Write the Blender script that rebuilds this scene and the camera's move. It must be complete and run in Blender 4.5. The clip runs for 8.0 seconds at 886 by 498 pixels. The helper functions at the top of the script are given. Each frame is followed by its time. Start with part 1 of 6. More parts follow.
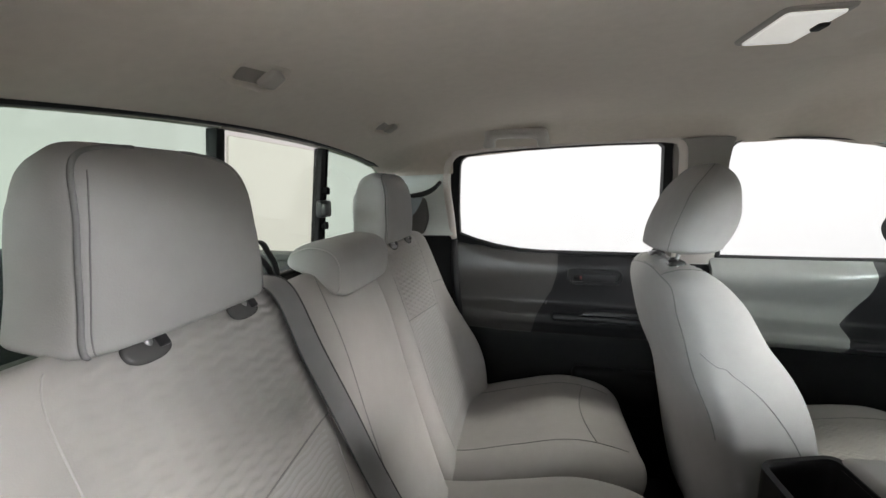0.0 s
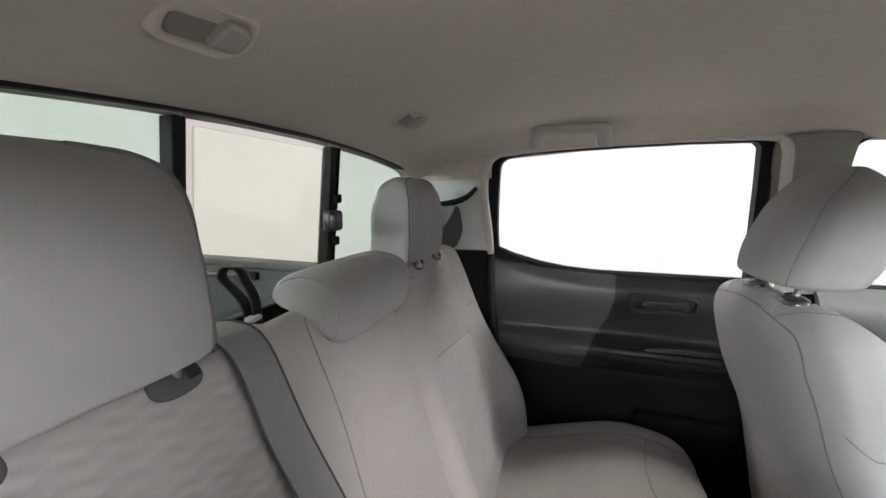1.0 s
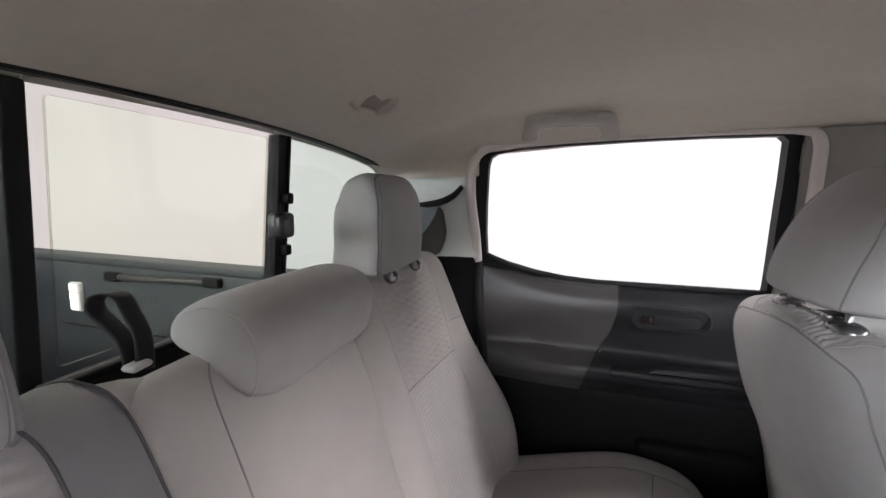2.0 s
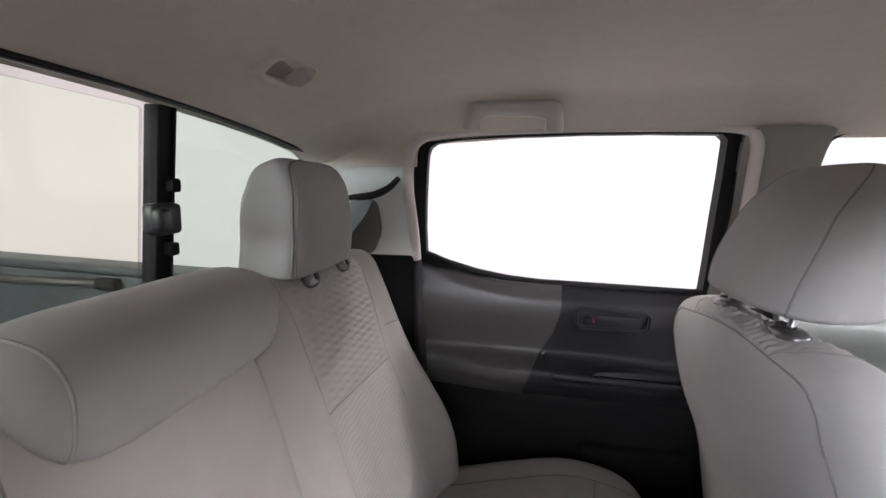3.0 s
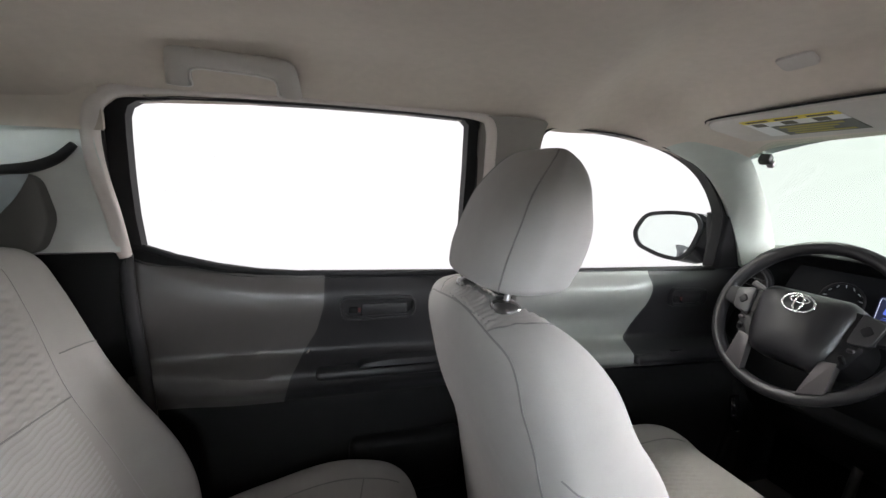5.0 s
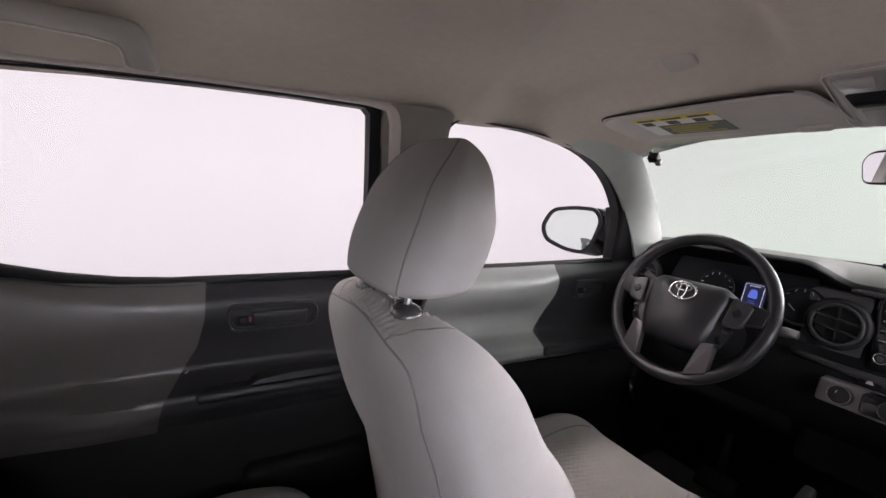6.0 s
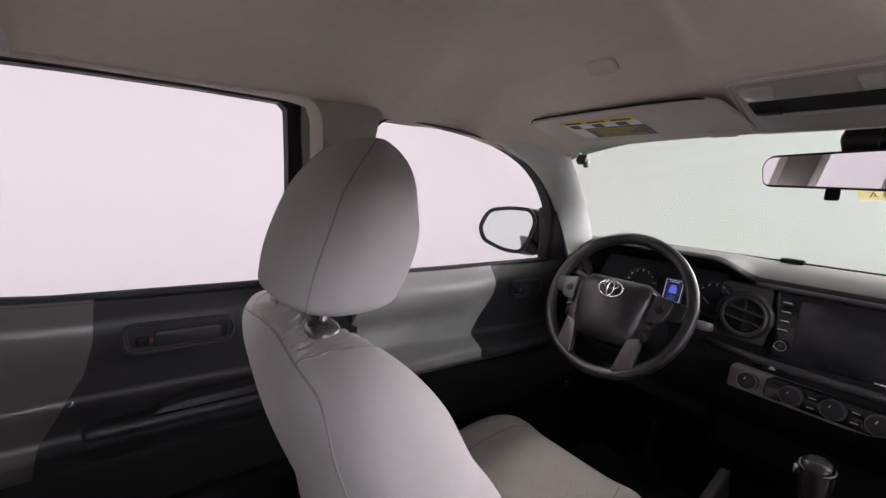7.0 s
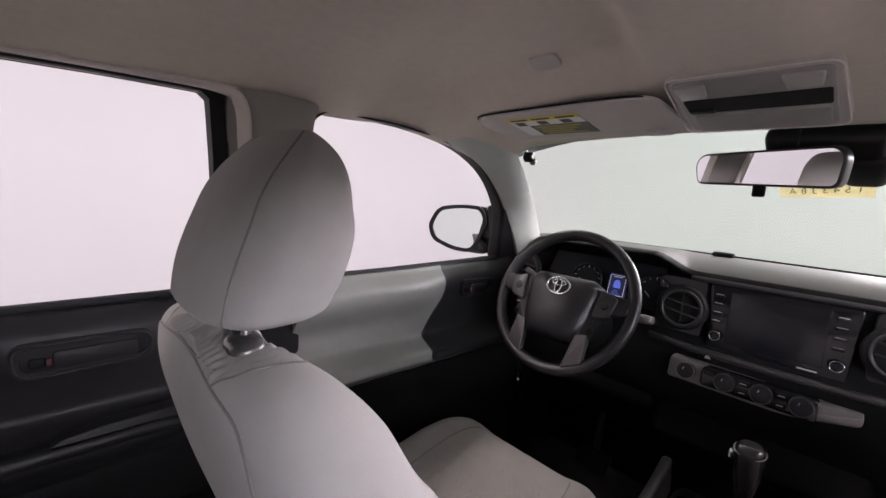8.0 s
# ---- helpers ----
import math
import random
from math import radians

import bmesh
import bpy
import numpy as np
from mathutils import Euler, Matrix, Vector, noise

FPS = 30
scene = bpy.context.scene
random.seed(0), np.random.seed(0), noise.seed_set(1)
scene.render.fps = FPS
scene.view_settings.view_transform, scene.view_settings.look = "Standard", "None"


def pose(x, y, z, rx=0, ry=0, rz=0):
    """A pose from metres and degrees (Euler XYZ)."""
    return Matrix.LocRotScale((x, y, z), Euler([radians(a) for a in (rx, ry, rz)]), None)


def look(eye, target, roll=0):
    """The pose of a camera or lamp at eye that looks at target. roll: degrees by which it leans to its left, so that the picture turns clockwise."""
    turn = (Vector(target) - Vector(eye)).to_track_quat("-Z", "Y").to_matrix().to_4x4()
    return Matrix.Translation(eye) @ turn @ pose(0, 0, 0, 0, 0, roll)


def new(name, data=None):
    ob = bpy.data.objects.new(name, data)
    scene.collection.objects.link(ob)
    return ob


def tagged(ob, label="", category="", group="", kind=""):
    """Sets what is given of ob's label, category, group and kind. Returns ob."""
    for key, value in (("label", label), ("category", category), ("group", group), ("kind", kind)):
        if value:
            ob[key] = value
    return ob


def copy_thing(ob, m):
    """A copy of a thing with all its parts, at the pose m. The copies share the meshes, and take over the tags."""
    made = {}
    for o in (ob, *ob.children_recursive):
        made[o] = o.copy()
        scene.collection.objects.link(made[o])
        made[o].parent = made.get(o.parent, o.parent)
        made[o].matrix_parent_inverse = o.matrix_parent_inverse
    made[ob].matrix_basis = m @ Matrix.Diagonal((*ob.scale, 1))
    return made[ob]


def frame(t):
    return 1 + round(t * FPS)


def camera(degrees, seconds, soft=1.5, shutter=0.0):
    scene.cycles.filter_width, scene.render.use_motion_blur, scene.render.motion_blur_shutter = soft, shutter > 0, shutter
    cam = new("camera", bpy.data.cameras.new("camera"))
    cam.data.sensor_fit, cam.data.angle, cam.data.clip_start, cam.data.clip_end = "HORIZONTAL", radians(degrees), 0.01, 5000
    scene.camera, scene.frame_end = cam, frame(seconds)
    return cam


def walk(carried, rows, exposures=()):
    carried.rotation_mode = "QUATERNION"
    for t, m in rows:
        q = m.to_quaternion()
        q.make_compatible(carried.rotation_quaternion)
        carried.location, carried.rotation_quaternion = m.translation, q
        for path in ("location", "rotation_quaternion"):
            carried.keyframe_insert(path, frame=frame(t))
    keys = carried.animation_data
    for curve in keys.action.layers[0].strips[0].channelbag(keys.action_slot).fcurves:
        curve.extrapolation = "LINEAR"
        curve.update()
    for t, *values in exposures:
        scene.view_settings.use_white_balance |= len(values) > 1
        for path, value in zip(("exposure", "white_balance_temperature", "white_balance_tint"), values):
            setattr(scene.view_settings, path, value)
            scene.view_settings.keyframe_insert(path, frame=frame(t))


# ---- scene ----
cam = camera(95.2, 8.0)
PATH = [
    (0, (0.346, -0.746, 1.05), (-0.054, 1.191, 0.753), 0.4),
    (0.5, (0.331, -0.651, 1.043), (-0.189, 1.261, 0.774), 0.6),
    (1, (0.3, -0.551, 1.058), (-0.26, 1.348, 0.779), 0.9),
    (2.5, (0.288, -0.356, 1.058), (-0.157, 1.573, 0.771), 2.1),
    (3, (0.294, -0.315, 1.054), (0.023, 1.644, 0.756), 2.6),
    (3.5, (0.319, -0.284, 1.053), (0.256, 1.693, 0.756), 3.1),
    (4, (0.353, -0.26, 1.052), (0.543, 1.708, 0.751), 3.4),
    (4.5, (0.39, -0.248, 1.051), (0.807, 1.684, 0.744), 3.6),
    (5, (0.42, -0.23, 1.045), (1.054, 1.642, 0.74), 3.9),
    (6.5, (0.495, -0.18, 1.042), (1.608, 1.456, 0.756), 4.3),
    (7, (0.516, -0.175, 1.051), (1.729, 1.391, 0.771), 4.2),
    (7.5, (0.537, -0.169, 1.058), (1.836, 1.325, 0.774), 4.0),
    (8, (0.551, -0.16, 1.051), (1.933, 1.259, 0.78), 4.0),
]
EXPOSURES = [(0, 0.20, 6500, 9), (2.5, 0.32, 6450, 20), (4.5, 0.28, 6450, 16), (5.2, 0.33, 6450, 13), (6.3, -0.20, 6600, 27), (8, -0.27, 6620, 28)]
walk(cam, [(t, look(eye, target, roll)) for t, eye, target, roll in PATH], EXPOSURES)

# ---- world and light: a white photo booth, lit by added panels out of view ----
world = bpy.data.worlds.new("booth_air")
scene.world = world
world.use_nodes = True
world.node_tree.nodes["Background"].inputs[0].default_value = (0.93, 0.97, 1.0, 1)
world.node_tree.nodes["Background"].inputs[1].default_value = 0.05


# ---- materials ----
def material(name, color, rough=0.6, metal=0.0, vary=0.12, scale=14.0, bump=0.0, bump_scale=400.0, spec=0.5, sheen=0.0, coat=0.0, coarse=2.5):
    m = bpy.data.materials.new(name)
    m.use_nodes = True
    nt = m.node_tree
    b = nt.nodes["Principled BSDF"]
    b.inputs["Roughness"].default_value = rough
    b.inputs["Metallic"].default_value = metal
    b.inputs["Specular IOR Level"].default_value = spec
    b.inputs["Sheen Weight"].default_value = sheen
    b.inputs["Coat Weight"].default_value = coat
    tc = nt.nodes.new("ShaderNodeTexCoord")
    n1 = nt.nodes.new("ShaderNodeTexNoise")
    n1.inputs["Scale"].default_value, n1.inputs["Detail"].default_value = coarse, 4
    n2 = nt.nodes.new("ShaderNodeTexNoise")
    n2.inputs["Scale"].default_value, n2.inputs["Detail"].default_value = scale, 6
    mix = nt.nodes.new("ShaderNodeMath")
    mix.operation = "ADD"
    ramp = nt.nodes.new("ShaderNodeMapRange")
    ramp.inputs["From Min"].default_value, ramp.inputs["From Max"].default_value = 0.6, 1.4
    ramp.inputs["To Min"].default_value, ramp.inputs["To Max"].default_value = 1 - vary, 1 + vary
    mul = nt.nodes.new("ShaderNodeVectorMath")
    mul.operation = "SCALE"
    mul.inputs[0].default_value = color
    nt.links.new(tc.outputs["Object"], n1.inputs["Vector"])
    nt.links.new(tc.outputs["Object"], n2.inputs["Vector"])
    nt.links.new(n1.outputs["Fac"], mix.inputs[0])
    nt.links.new(n2.outputs["Fac"], mix.inputs[1])
    nt.links.new(mix.outputs[0], ramp.inputs["Value"])
    nt.links.new(ramp.outputs["Result"], mul.inputs["Scale"])
    nt.links.new(mul.outputs[0], b.inputs["Base Color"])
    if bump:
        n3 = nt.nodes.new("ShaderNodeTexNoise")
        n3.inputs["Scale"].default_value, n3.inputs["Detail"].default_value = bump_scale, 3
        bp = nt.nodes.new("ShaderNodeBump")
        bp.inputs["Strength"].default_value, bp.inputs["Distance"].default_value = bump, 0.001
        nt.links.new(tc.outputs["Object"], n3.inputs["Vector"])
        nt.links.new(n3.outputs["Fac"], bp.inputs["Height"])
        nt.links.new(bp.outputs[0], b.inputs["Normal"])
    return m


def weave_material(name, color, pitch=0.0011, strength=0.5):
    """Knitted cloth: crossed fine threads in relief over a mottled base."""
    m = material(name, color, 0.85, 0, 0.05, 30, 0, spec=0.2, sheen=0.03)
    nt = m.node_tree
    b = nt.nodes["Principled BSDF"]
    tc = next(n for n in nt.nodes if n.bl_idname == "ShaderNodeTexCoord")
    add = nt.nodes.new("ShaderNodeTexNoise")
    add.inputs["Scale"].default_value, add.inputs["Detail"].default_value = 0.8 / pitch, 2
    nt.links.new(tc.outputs["Object"], add.inputs["Vector"])
    bp = nt.nodes.new("ShaderNodeBump")
    bp.inputs["Strength"].default_value, bp.inputs["Distance"].default_value = strength, 0.0004
    nt.links.new(add.outputs[0], bp.inputs["Height"])
    nt.links.new(bp.outputs[0], b.inputs["Normal"])
    return m


def glass_material(name, tint, gloss=0.025):
    """A thin pane: tinted see-through with a faint mirror reflection."""
    m = bpy.data.materials.new(name)
    m.use_nodes = True
    nt = m.node_tree
    nt.nodes.remove(nt.nodes["Principled BSDF"])
    out = nt.nodes["Material Output"]
    tr = nt.nodes.new("ShaderNodeBsdfTransparent")
    tr.inputs[0].default_value = (*tint, 1)
    gl = nt.nodes.new("ShaderNodeBsdfGlossy")
    gl.inputs["Roughness"].default_value = 0.0
    lw = nt.nodes.new("ShaderNodeLayerWeight")
    lw.inputs["Blend"].default_value = 0.5
    pw = nt.nodes.new("ShaderNodeMath")
    pw.operation = "POWER"
    pw.inputs[1].default_value = 4.0
    fr = nt.nodes.new("ShaderNodeMath")
    fr.operation = "MULTIPLY_ADD"
    fr.inputs[1].default_value, fr.inputs[2].default_value = 0.5, gloss
    nt.links.new(lw.outputs["Facing"], pw.inputs[0])
    nt.links.new(pw.outputs[0], fr.inputs[0])
    mx = nt.nodes.new("ShaderNodeMixShader")
    nt.links.new(fr.outputs[0], mx.inputs[0])
    nt.links.new(tr.outputs[0], mx.inputs[1])
    nt.links.new(gl.outputs[0], mx.inputs[2])
    nt.links.new(mx.outputs[0], out.inputs["Surface"])
    return m


def glow_material(name, color, strength):
    m = bpy.data.materials.new(name)
    m.use_nodes = True
    b = m.node_tree.nodes["Principled BSDF"]
    b.inputs["Base Color"].default_value = (*color, 1)
    b.inputs["Emission Color"].default_value = (*color, 1)
    b.inputs["Emission Strength"].default_value = strength
    b.inputs["Roughness"].default_value = 0.9
    return m


CLOTH = weave_material("grey_cloth", (0.315, 0.298, 0.289))
CLOTH_SIDE = weave_material("grey_cloth_side", (0.325, 0.314, 0.310), 0.0014, 0.35)
SEAM = material("seam_thread", (0.19, 0.185, 0.185), 0.8)
LINER = material("headliner_cloth", (0.62, 0.55, 0.49), 0.95, 0, 0.06, 60, 0.35, 900, 0.15, 0.15)
LINER_TRIM = material("pale_trim_plastic", (0.52, 0.485, 0.46), 0.55, 0, 0.05, 40, 0.12, 1200)
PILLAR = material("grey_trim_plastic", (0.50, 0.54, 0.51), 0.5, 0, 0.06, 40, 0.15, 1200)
# centre pillar copy of the trim plastic, its shade put into the colour
PILLAR_SHADED = material("shaded_pillar_plastic", (0.27, 0.25, 0.235), 0.6, 0, 0.06, 40, 0.15, 1200)
LIP = material("pale_pink_trim", (0.66, 0.60, 0.575), 0.5, 0, 0.05, 40, 0.12, 1200)
# rear corner copy of the trim plastic, lightened for the light on it
PILLAR_LIT = material("lit_corner_plastic", (0.66, 0.68, 0.66), 0.5, 0, 0.05, 40, 0.15, 1200)
# rear door trim grey, darker than the front's: its shade is in the colour
DOOR_GREY_SHADED = material("shaded_grey_door_plastic", (0.062, 0.058, 0.056), 0.36, 0, 0.07, 30, 0.08, 900)
BLACK = material("black_grained_plastic", (0.0075, 0.0075, 0.008), 0.6, 0, 0.2, 30, 0.2, 900, 0.12)
BLACK_SOFT = material("black_soft_plastic", (0.014, 0.0135, 0.015), 0.45, 0, 0.15, 25, 0.15, 700, 0.3)
DASH_TOP = material("dash_top_grey", (0.095, 0.091, 0.088), 0.5, 0, 0.1, 25, 0.2, 600)
GLOSS_BLACK = material("gloss_black", (0.006, 0.006, 0.008), 0.08, 0, 0.1)
RUBBER = material("black_rubber", (0.011, 0.011, 0.012), 0.6, 0, 0.15, 50, 0.1, 400, 0.2)
CHROME = material("chrome", (0.75, 0.75, 0.76), 0.14, 1.0, 0.05)
SATIN = material("satin_grey_paint", (0.19, 0.175, 0.18), 0.38, 0.4, 0.06)
DARK_PANEL = material("charcoal_panel", (0.034, 0.032, 0.034), 0.35, 0, 0.08, 20, 0.1)
DARK_METAL = material("dark_grey_metallic", (0.065, 0.060, 0.063), 0.4, 0.3, 0.06)
LEATHER = material("wheel_leather", (0.019, 0.018, 0.020), 0.36, 0, 0.15, 40, 0.2, 500)
BELT = material("belt_webbing", (0.150, 0.147, 0.150), 0.5, 0, 0.12, 40, 0.6, 700)
CARPET = material("black_carpet", (0.018, 0.017, 0.017), 0.95, 0, 0.3, 60, 0.8, 500)
BED = material("bed_composite", (0.026, 0.031, 0.038), 0.6, 0, 0.2, 20, 0.4, 300)
BODY = material("body_steel", (0.32, 0.32, 0.33), 0.4, 0.3, 0.06)
MIRROR = material("mirror_silver", (0.9, 0.9, 0.92), 0.01, 1.0, 0.0)
WHITE = material("white_plastic", (0.75, 0.74, 0.73), 0.4)
YELLOW = material("yellow_label", (0.75, 0.60, 0.06), 0.5)
PAPER = material("masking_tape", (0.66, 0.56, 0.33), 0.8, 0, 0.08, 60)
nt = PAPER.node_tree
tl, mx = nt.nodes.new("ShaderNodeBsdfTranslucent"), nt.nodes.new("ShaderNodeMixShader")
tl.inputs[0].default_value, mx.inputs[0].default_value = (0.78, 0.71, 0.53, 1), 0.75
nt.links.new(nt.nodes["Principled BSDF"].outputs[0], mx.inputs[1])
nt.links.new(tl.outputs[0], mx.inputs[2])
nt.links.new(mx.outputs[0], nt.nodes["Material Output"].inputs["Surface"])
INK = material("dark_ink", (0.10, 0.09, 0.07), 0.7)
SIDE_GLASS = glass_material("side_glass", (0.95, 0.97, 0.96))
REAR_GLASS = glass_material("privacy_glass", (0.73, 0.79, 0.735))
SLIDE_GLASS = glass_material("sliding_privacy_glass", (0.80, 0.82, 0.755))
EDGE_GLASS = glass_material("clear_pane_edge", (0.77, 0.765, 0.735))
SCREEN_GLASS = glass_material("windscreen_glass", (0.90, 0.965, 0.92))
LENS = material("clear_lamp_lens", (0.50, 0.48, 0.46), 0.15)
LED = glow_material("led_white", (1.0, 0.98, 0.92), 1.1)
DISPLAY = glow_material("display_blue", (0.03, 0.036, 0.09), 0.16)
DISPLAY_BLUE = glow_material("display_car_blue", (0.10, 0.16, 0.62), 0.7)
DISPLAY_WHITE = glow_material("display_white", (0.7, 0.75, 0.9), 0.6)
# grey of the unseen upper booth, chosen to hold back bounced light
BOOTH_GREY = material("unseen_booth_grey", (0.22, 0.22, 0.22), 0.8, 0, 0.05)
BOOTH_FLOOR = material("booth_floor_paint", (0.80, 0.79, 0.775), 0.5, 0, 0.05)


# ---- building helpers ----
def empty(name, at, label="", category="", group="", kind=""):
    ob = new(name)
    ob.empty_display_size = 0.05
    ob.location = at
    return tagged(ob, label, category, group, kind)


def mesh(name, verts, faces, mat, parent=None, label="", smooth=True, category="", kind="", weld=0.0, recalc=True):
    me = bpy.data.meshes.new(name)
    me.from_pydata([tuple(map(float, v)) for v in verts], [], faces)
    bm = bmesh.new()
    bm.from_mesh(me)
    if weld:
        bmesh.ops.remove_doubles(bm, verts=bm.verts, dist=weld)
    if recalc:
        bmesh.ops.recalc_face_normals(bm, faces=bm.faces)
    for f in bm.faces:
        f.smooth = smooth
    bm.to_mesh(me)
    bm.free()
    me.materials.append(mat)
    ob = new(name, me)
    if parent:
        ob.parent = parent
        up = parent
        shift = Vector((0, 0, 0))
        while up:
            shift += up.location
            up = up.parent
        ob.location = -shift
    return tagged(ob, label, category, "", kind)


def part(name, bm, mat, parent=None, label="", smooth=True, category="", kind=""):
    verts = [v.co.copy() for v in bm.verts]
    bm.verts.index_update()
    faces = [[v.index for v in f.verts] for f in bm.faces]
    bm.free()
    return mesh(name, verts, faces, mat, parent, label, smooth, category, kind)


def soften(ob, angle=40):
    """Smooth shading but for edges sharper than the angle."""
    me = ob.data
    for e in me.edges:
        e.use_edge_sharp = False
    bm = bmesh.new()
    bm.from_mesh(me)
    for e in bm.edges:
        if len(e.link_faces) == 2 and e.calc_face_angle(0) > radians(angle):
            e.smooth = False
    bm.to_mesh(me)
    bm.free()
    return ob


def rbox(name, size, at, mat, parent=None, bevel=0.004, rot=(0, 0, 0), label="", taper=0.0, seg=3, category="", kind=""):
    """A rounded block; taper narrows its top."""
    bm = bmesh.new()
    bmesh.ops.create_cube(bm, size=1)
    for v in bm.verts:
        k = 1 - taper * (v.co.z + 0.5)
        v.co = Vector((v.co.x * size[0] * k, v.co.y * size[1] * k, v.co.z * size[2]))
    bevel = min(bevel, 0.48 * min(size))
    bmesh.ops.bevel(bm, geom=list(bm.edges), offset=bevel, segments=seg, affect="EDGES", profile=0.5)
    bmesh.ops.transform(bm, matrix=pose(*at, *rot), verts=bm.verts)
    return soften(part(name, bm, mat, parent, label, True, category, kind), 50)


def grid(fn, nu, nv, close=False):
    verts = [fn(i / (nu if close else nu - 1), j / (nv - 1)) for j in range(nv) for i in range(nu)]
    faces = []
    for j in range(nv - 1):
        for i in range(nu if close else nu - 1):
            a, b = j * nu + i, j * nu + (i + 1) % nu
            faces.append((a, b, b + nu, a + nu))
    return verts, faces


def sheet(name, fn, nu, nv, mat, parent=None, thick=0.006, label="", category="", kind="", away=None):
    """A curved panel with thickness: fn(u, v) gives its seen face; it grows away along the vector away."""
    v, f = grid(fn, nu, nv)
    n = len(v)
    away = Vector(away)
    v2 = [Vector(p) + away.normalized() * thick for p in v]
    faces = list(f) + [tuple(reversed([k + n for k in q])) for q in f]
    rim = [i for i in range(nu)] + [j * nu + nu - 1 for j in range(1, nv)] + [(nv - 1) * nu + i for i in range(nu - 2, -1, -1)] + [j * nu for j in range(nv - 2, 0, -1)]
    for k in range(len(rim)):
        a, b = rim[k], rim[(k + 1) % len(rim)]
        faces.append((a, b, b + n, a + n))
    return soften(mesh(name, v + v2, faces, mat, parent, label, True, category, kind), 45)


def tube(name, pts, r, mat, parent=None, close=False, sides=8, label="", flat=1.0, flat_dir=None, category="", kind=""):
    """A round (or flattened) bar along points; r may be a list."""
    pts = [Vector(p) for p in pts]
    n = len(pts)
    verts, faces = [], []
    prev = None
    for i, p in enumerate(pts):
        a = pts[(i - 1) % n] if close or i else p
        b = pts[(i + 1) % n] if close or i < n - 1 else p
        t = (b - a).normalized()
        if flat_dir is not None:
            side = Vector(flat_dir)
            side = (side - t * side.dot(t)).normalized()
        elif prev is None:
            side = t.orthogonal().normalized()
        else:
            side = (prev - t * prev.dot(t)).normalized()
        prev = side
        up = t.cross(side)
        rr = r[i] if hasattr(r, "__len__") else r
        for k in range(sides):
            an = 2 * math.pi * k / sides
            verts.append(p + side * (rr * flat * math.cos(an)) + up * (rr * math.sin(an)))
    for i in range(n if close else n - 1):
        for k in range(sides):
            a, b = i * sides + k, i * sides + (k + 1) % sides
            c, d = ((i + 1) % n) * sides + (k + 1) % sides, ((i + 1) % n) * sides + k
            faces.append((a, b, c, d))
    if not close:
        faces.append(tuple(reversed(range(sides))))
        faces.append(tuple(range((n - 1) * sides, n * sides)))
    return mesh(name, verts, faces, mat, parent, label, True, category, kind)


def curve(keys, count, close=False):
    """Points of a smooth curve (Catmull-Rom) through the keys."""
    keys = [Vector(k) for k in keys]
    n = len(keys)
    out = []
    spans = n if close else n - 1
    for q in range(count):
        f = q / count * spans if close else q / (count - 1) * spans
        i = min(int(f), spans - 1)
        t = f - i
        g = (lambda k: keys[k % n]) if close else (lambda k: keys[max(0, min(n - 1, k))])
        p0, p1, p2, p3 = g(i - 1), g(i), g(i + 1), g(i + 2)
        out.append(0.5 * ((2 * p1) + (p2 - p0) * t + (2 * p0 - 5 * p1 + 4 * p2 - p3) * t * t + (3 * p1 - p0 - 3 * p2 + p3) * t ** 3))
    return out


def rounded(corners, radii, seg=6):
    """A polygon (2D) with its corners rounded."""
    out = []
    n = len(corners)
    for i in range(n):
        p, a, b = Vector(corners[i]), Vector(corners[i - 1]), Vector(corners[(i + 1) % n])
        r = radii[i] if hasattr(radii, "__len__") else radii
        u, w = (a - p), (b - p)
        r = min(r, 0.49 * u.length, 0.49 * w.length)
        s, e = p + u.normalized() * r, p + w.normalized() * r
        for k in range(seg + 1):
            t = k / seg
            out.append((1 - t) ** 2 * s + 2 * t * (1 - t) * p + t * t * e)
    return out


def slab(name, loop, place, depth, mat, parent=None, label="", edge=0.0, category="", kind="", edge_seg=2):
    """A flat plate of the 2D outline, mapped by place(a, b, d) with d from 0 (seen) to depth, its seen rim rounded by edge."""
    n = len(loop)
    c = sum((Vector(p) for p in loop), Vector((0, 0))) / n
    rows = []
    if edge:
        for k in range(edge_seg + 1):
            an = math.pi / 2 * k / edge_seg
            rows.append((edge * (1 - math.sin(an)), edge * (1 - math.cos(an))))
    else:
        rows.append((0, 0))
    rows.append((0, depth))
    verts, faces = [], []
    for inset, d in rows:
        for i in range(n):
            p, a, b = Vector(loop[i]), Vector(loop[i - 1]), Vector(loop[(i + 1) % n])
            t = (b - a)
            nrm = Vector((t.y, -t.x))
            nrm = nrm.normalized() if nrm.length > 1e-9 else Vector((0, 0))
            if nrm.dot(c - p) < 0:
                nrm = -nrm
            q = p + nrm * inset
            verts.append(place(q.x, q.y, d))
    for r in range(len(rows) - 1):
        for i in range(n):
            j = (i + 1) % n
            faces.append((r * n + i, r * n + j, (r + 1) * n + j, (r + 1) * n + i))
    faces.append(tuple(range(n)))
    faces.append(tuple(reversed(range((len(rows) - 1) * n, len(rows) * n))))
    return soften(mesh(name, verts, faces, mat, parent, label, True, category, kind), 50)


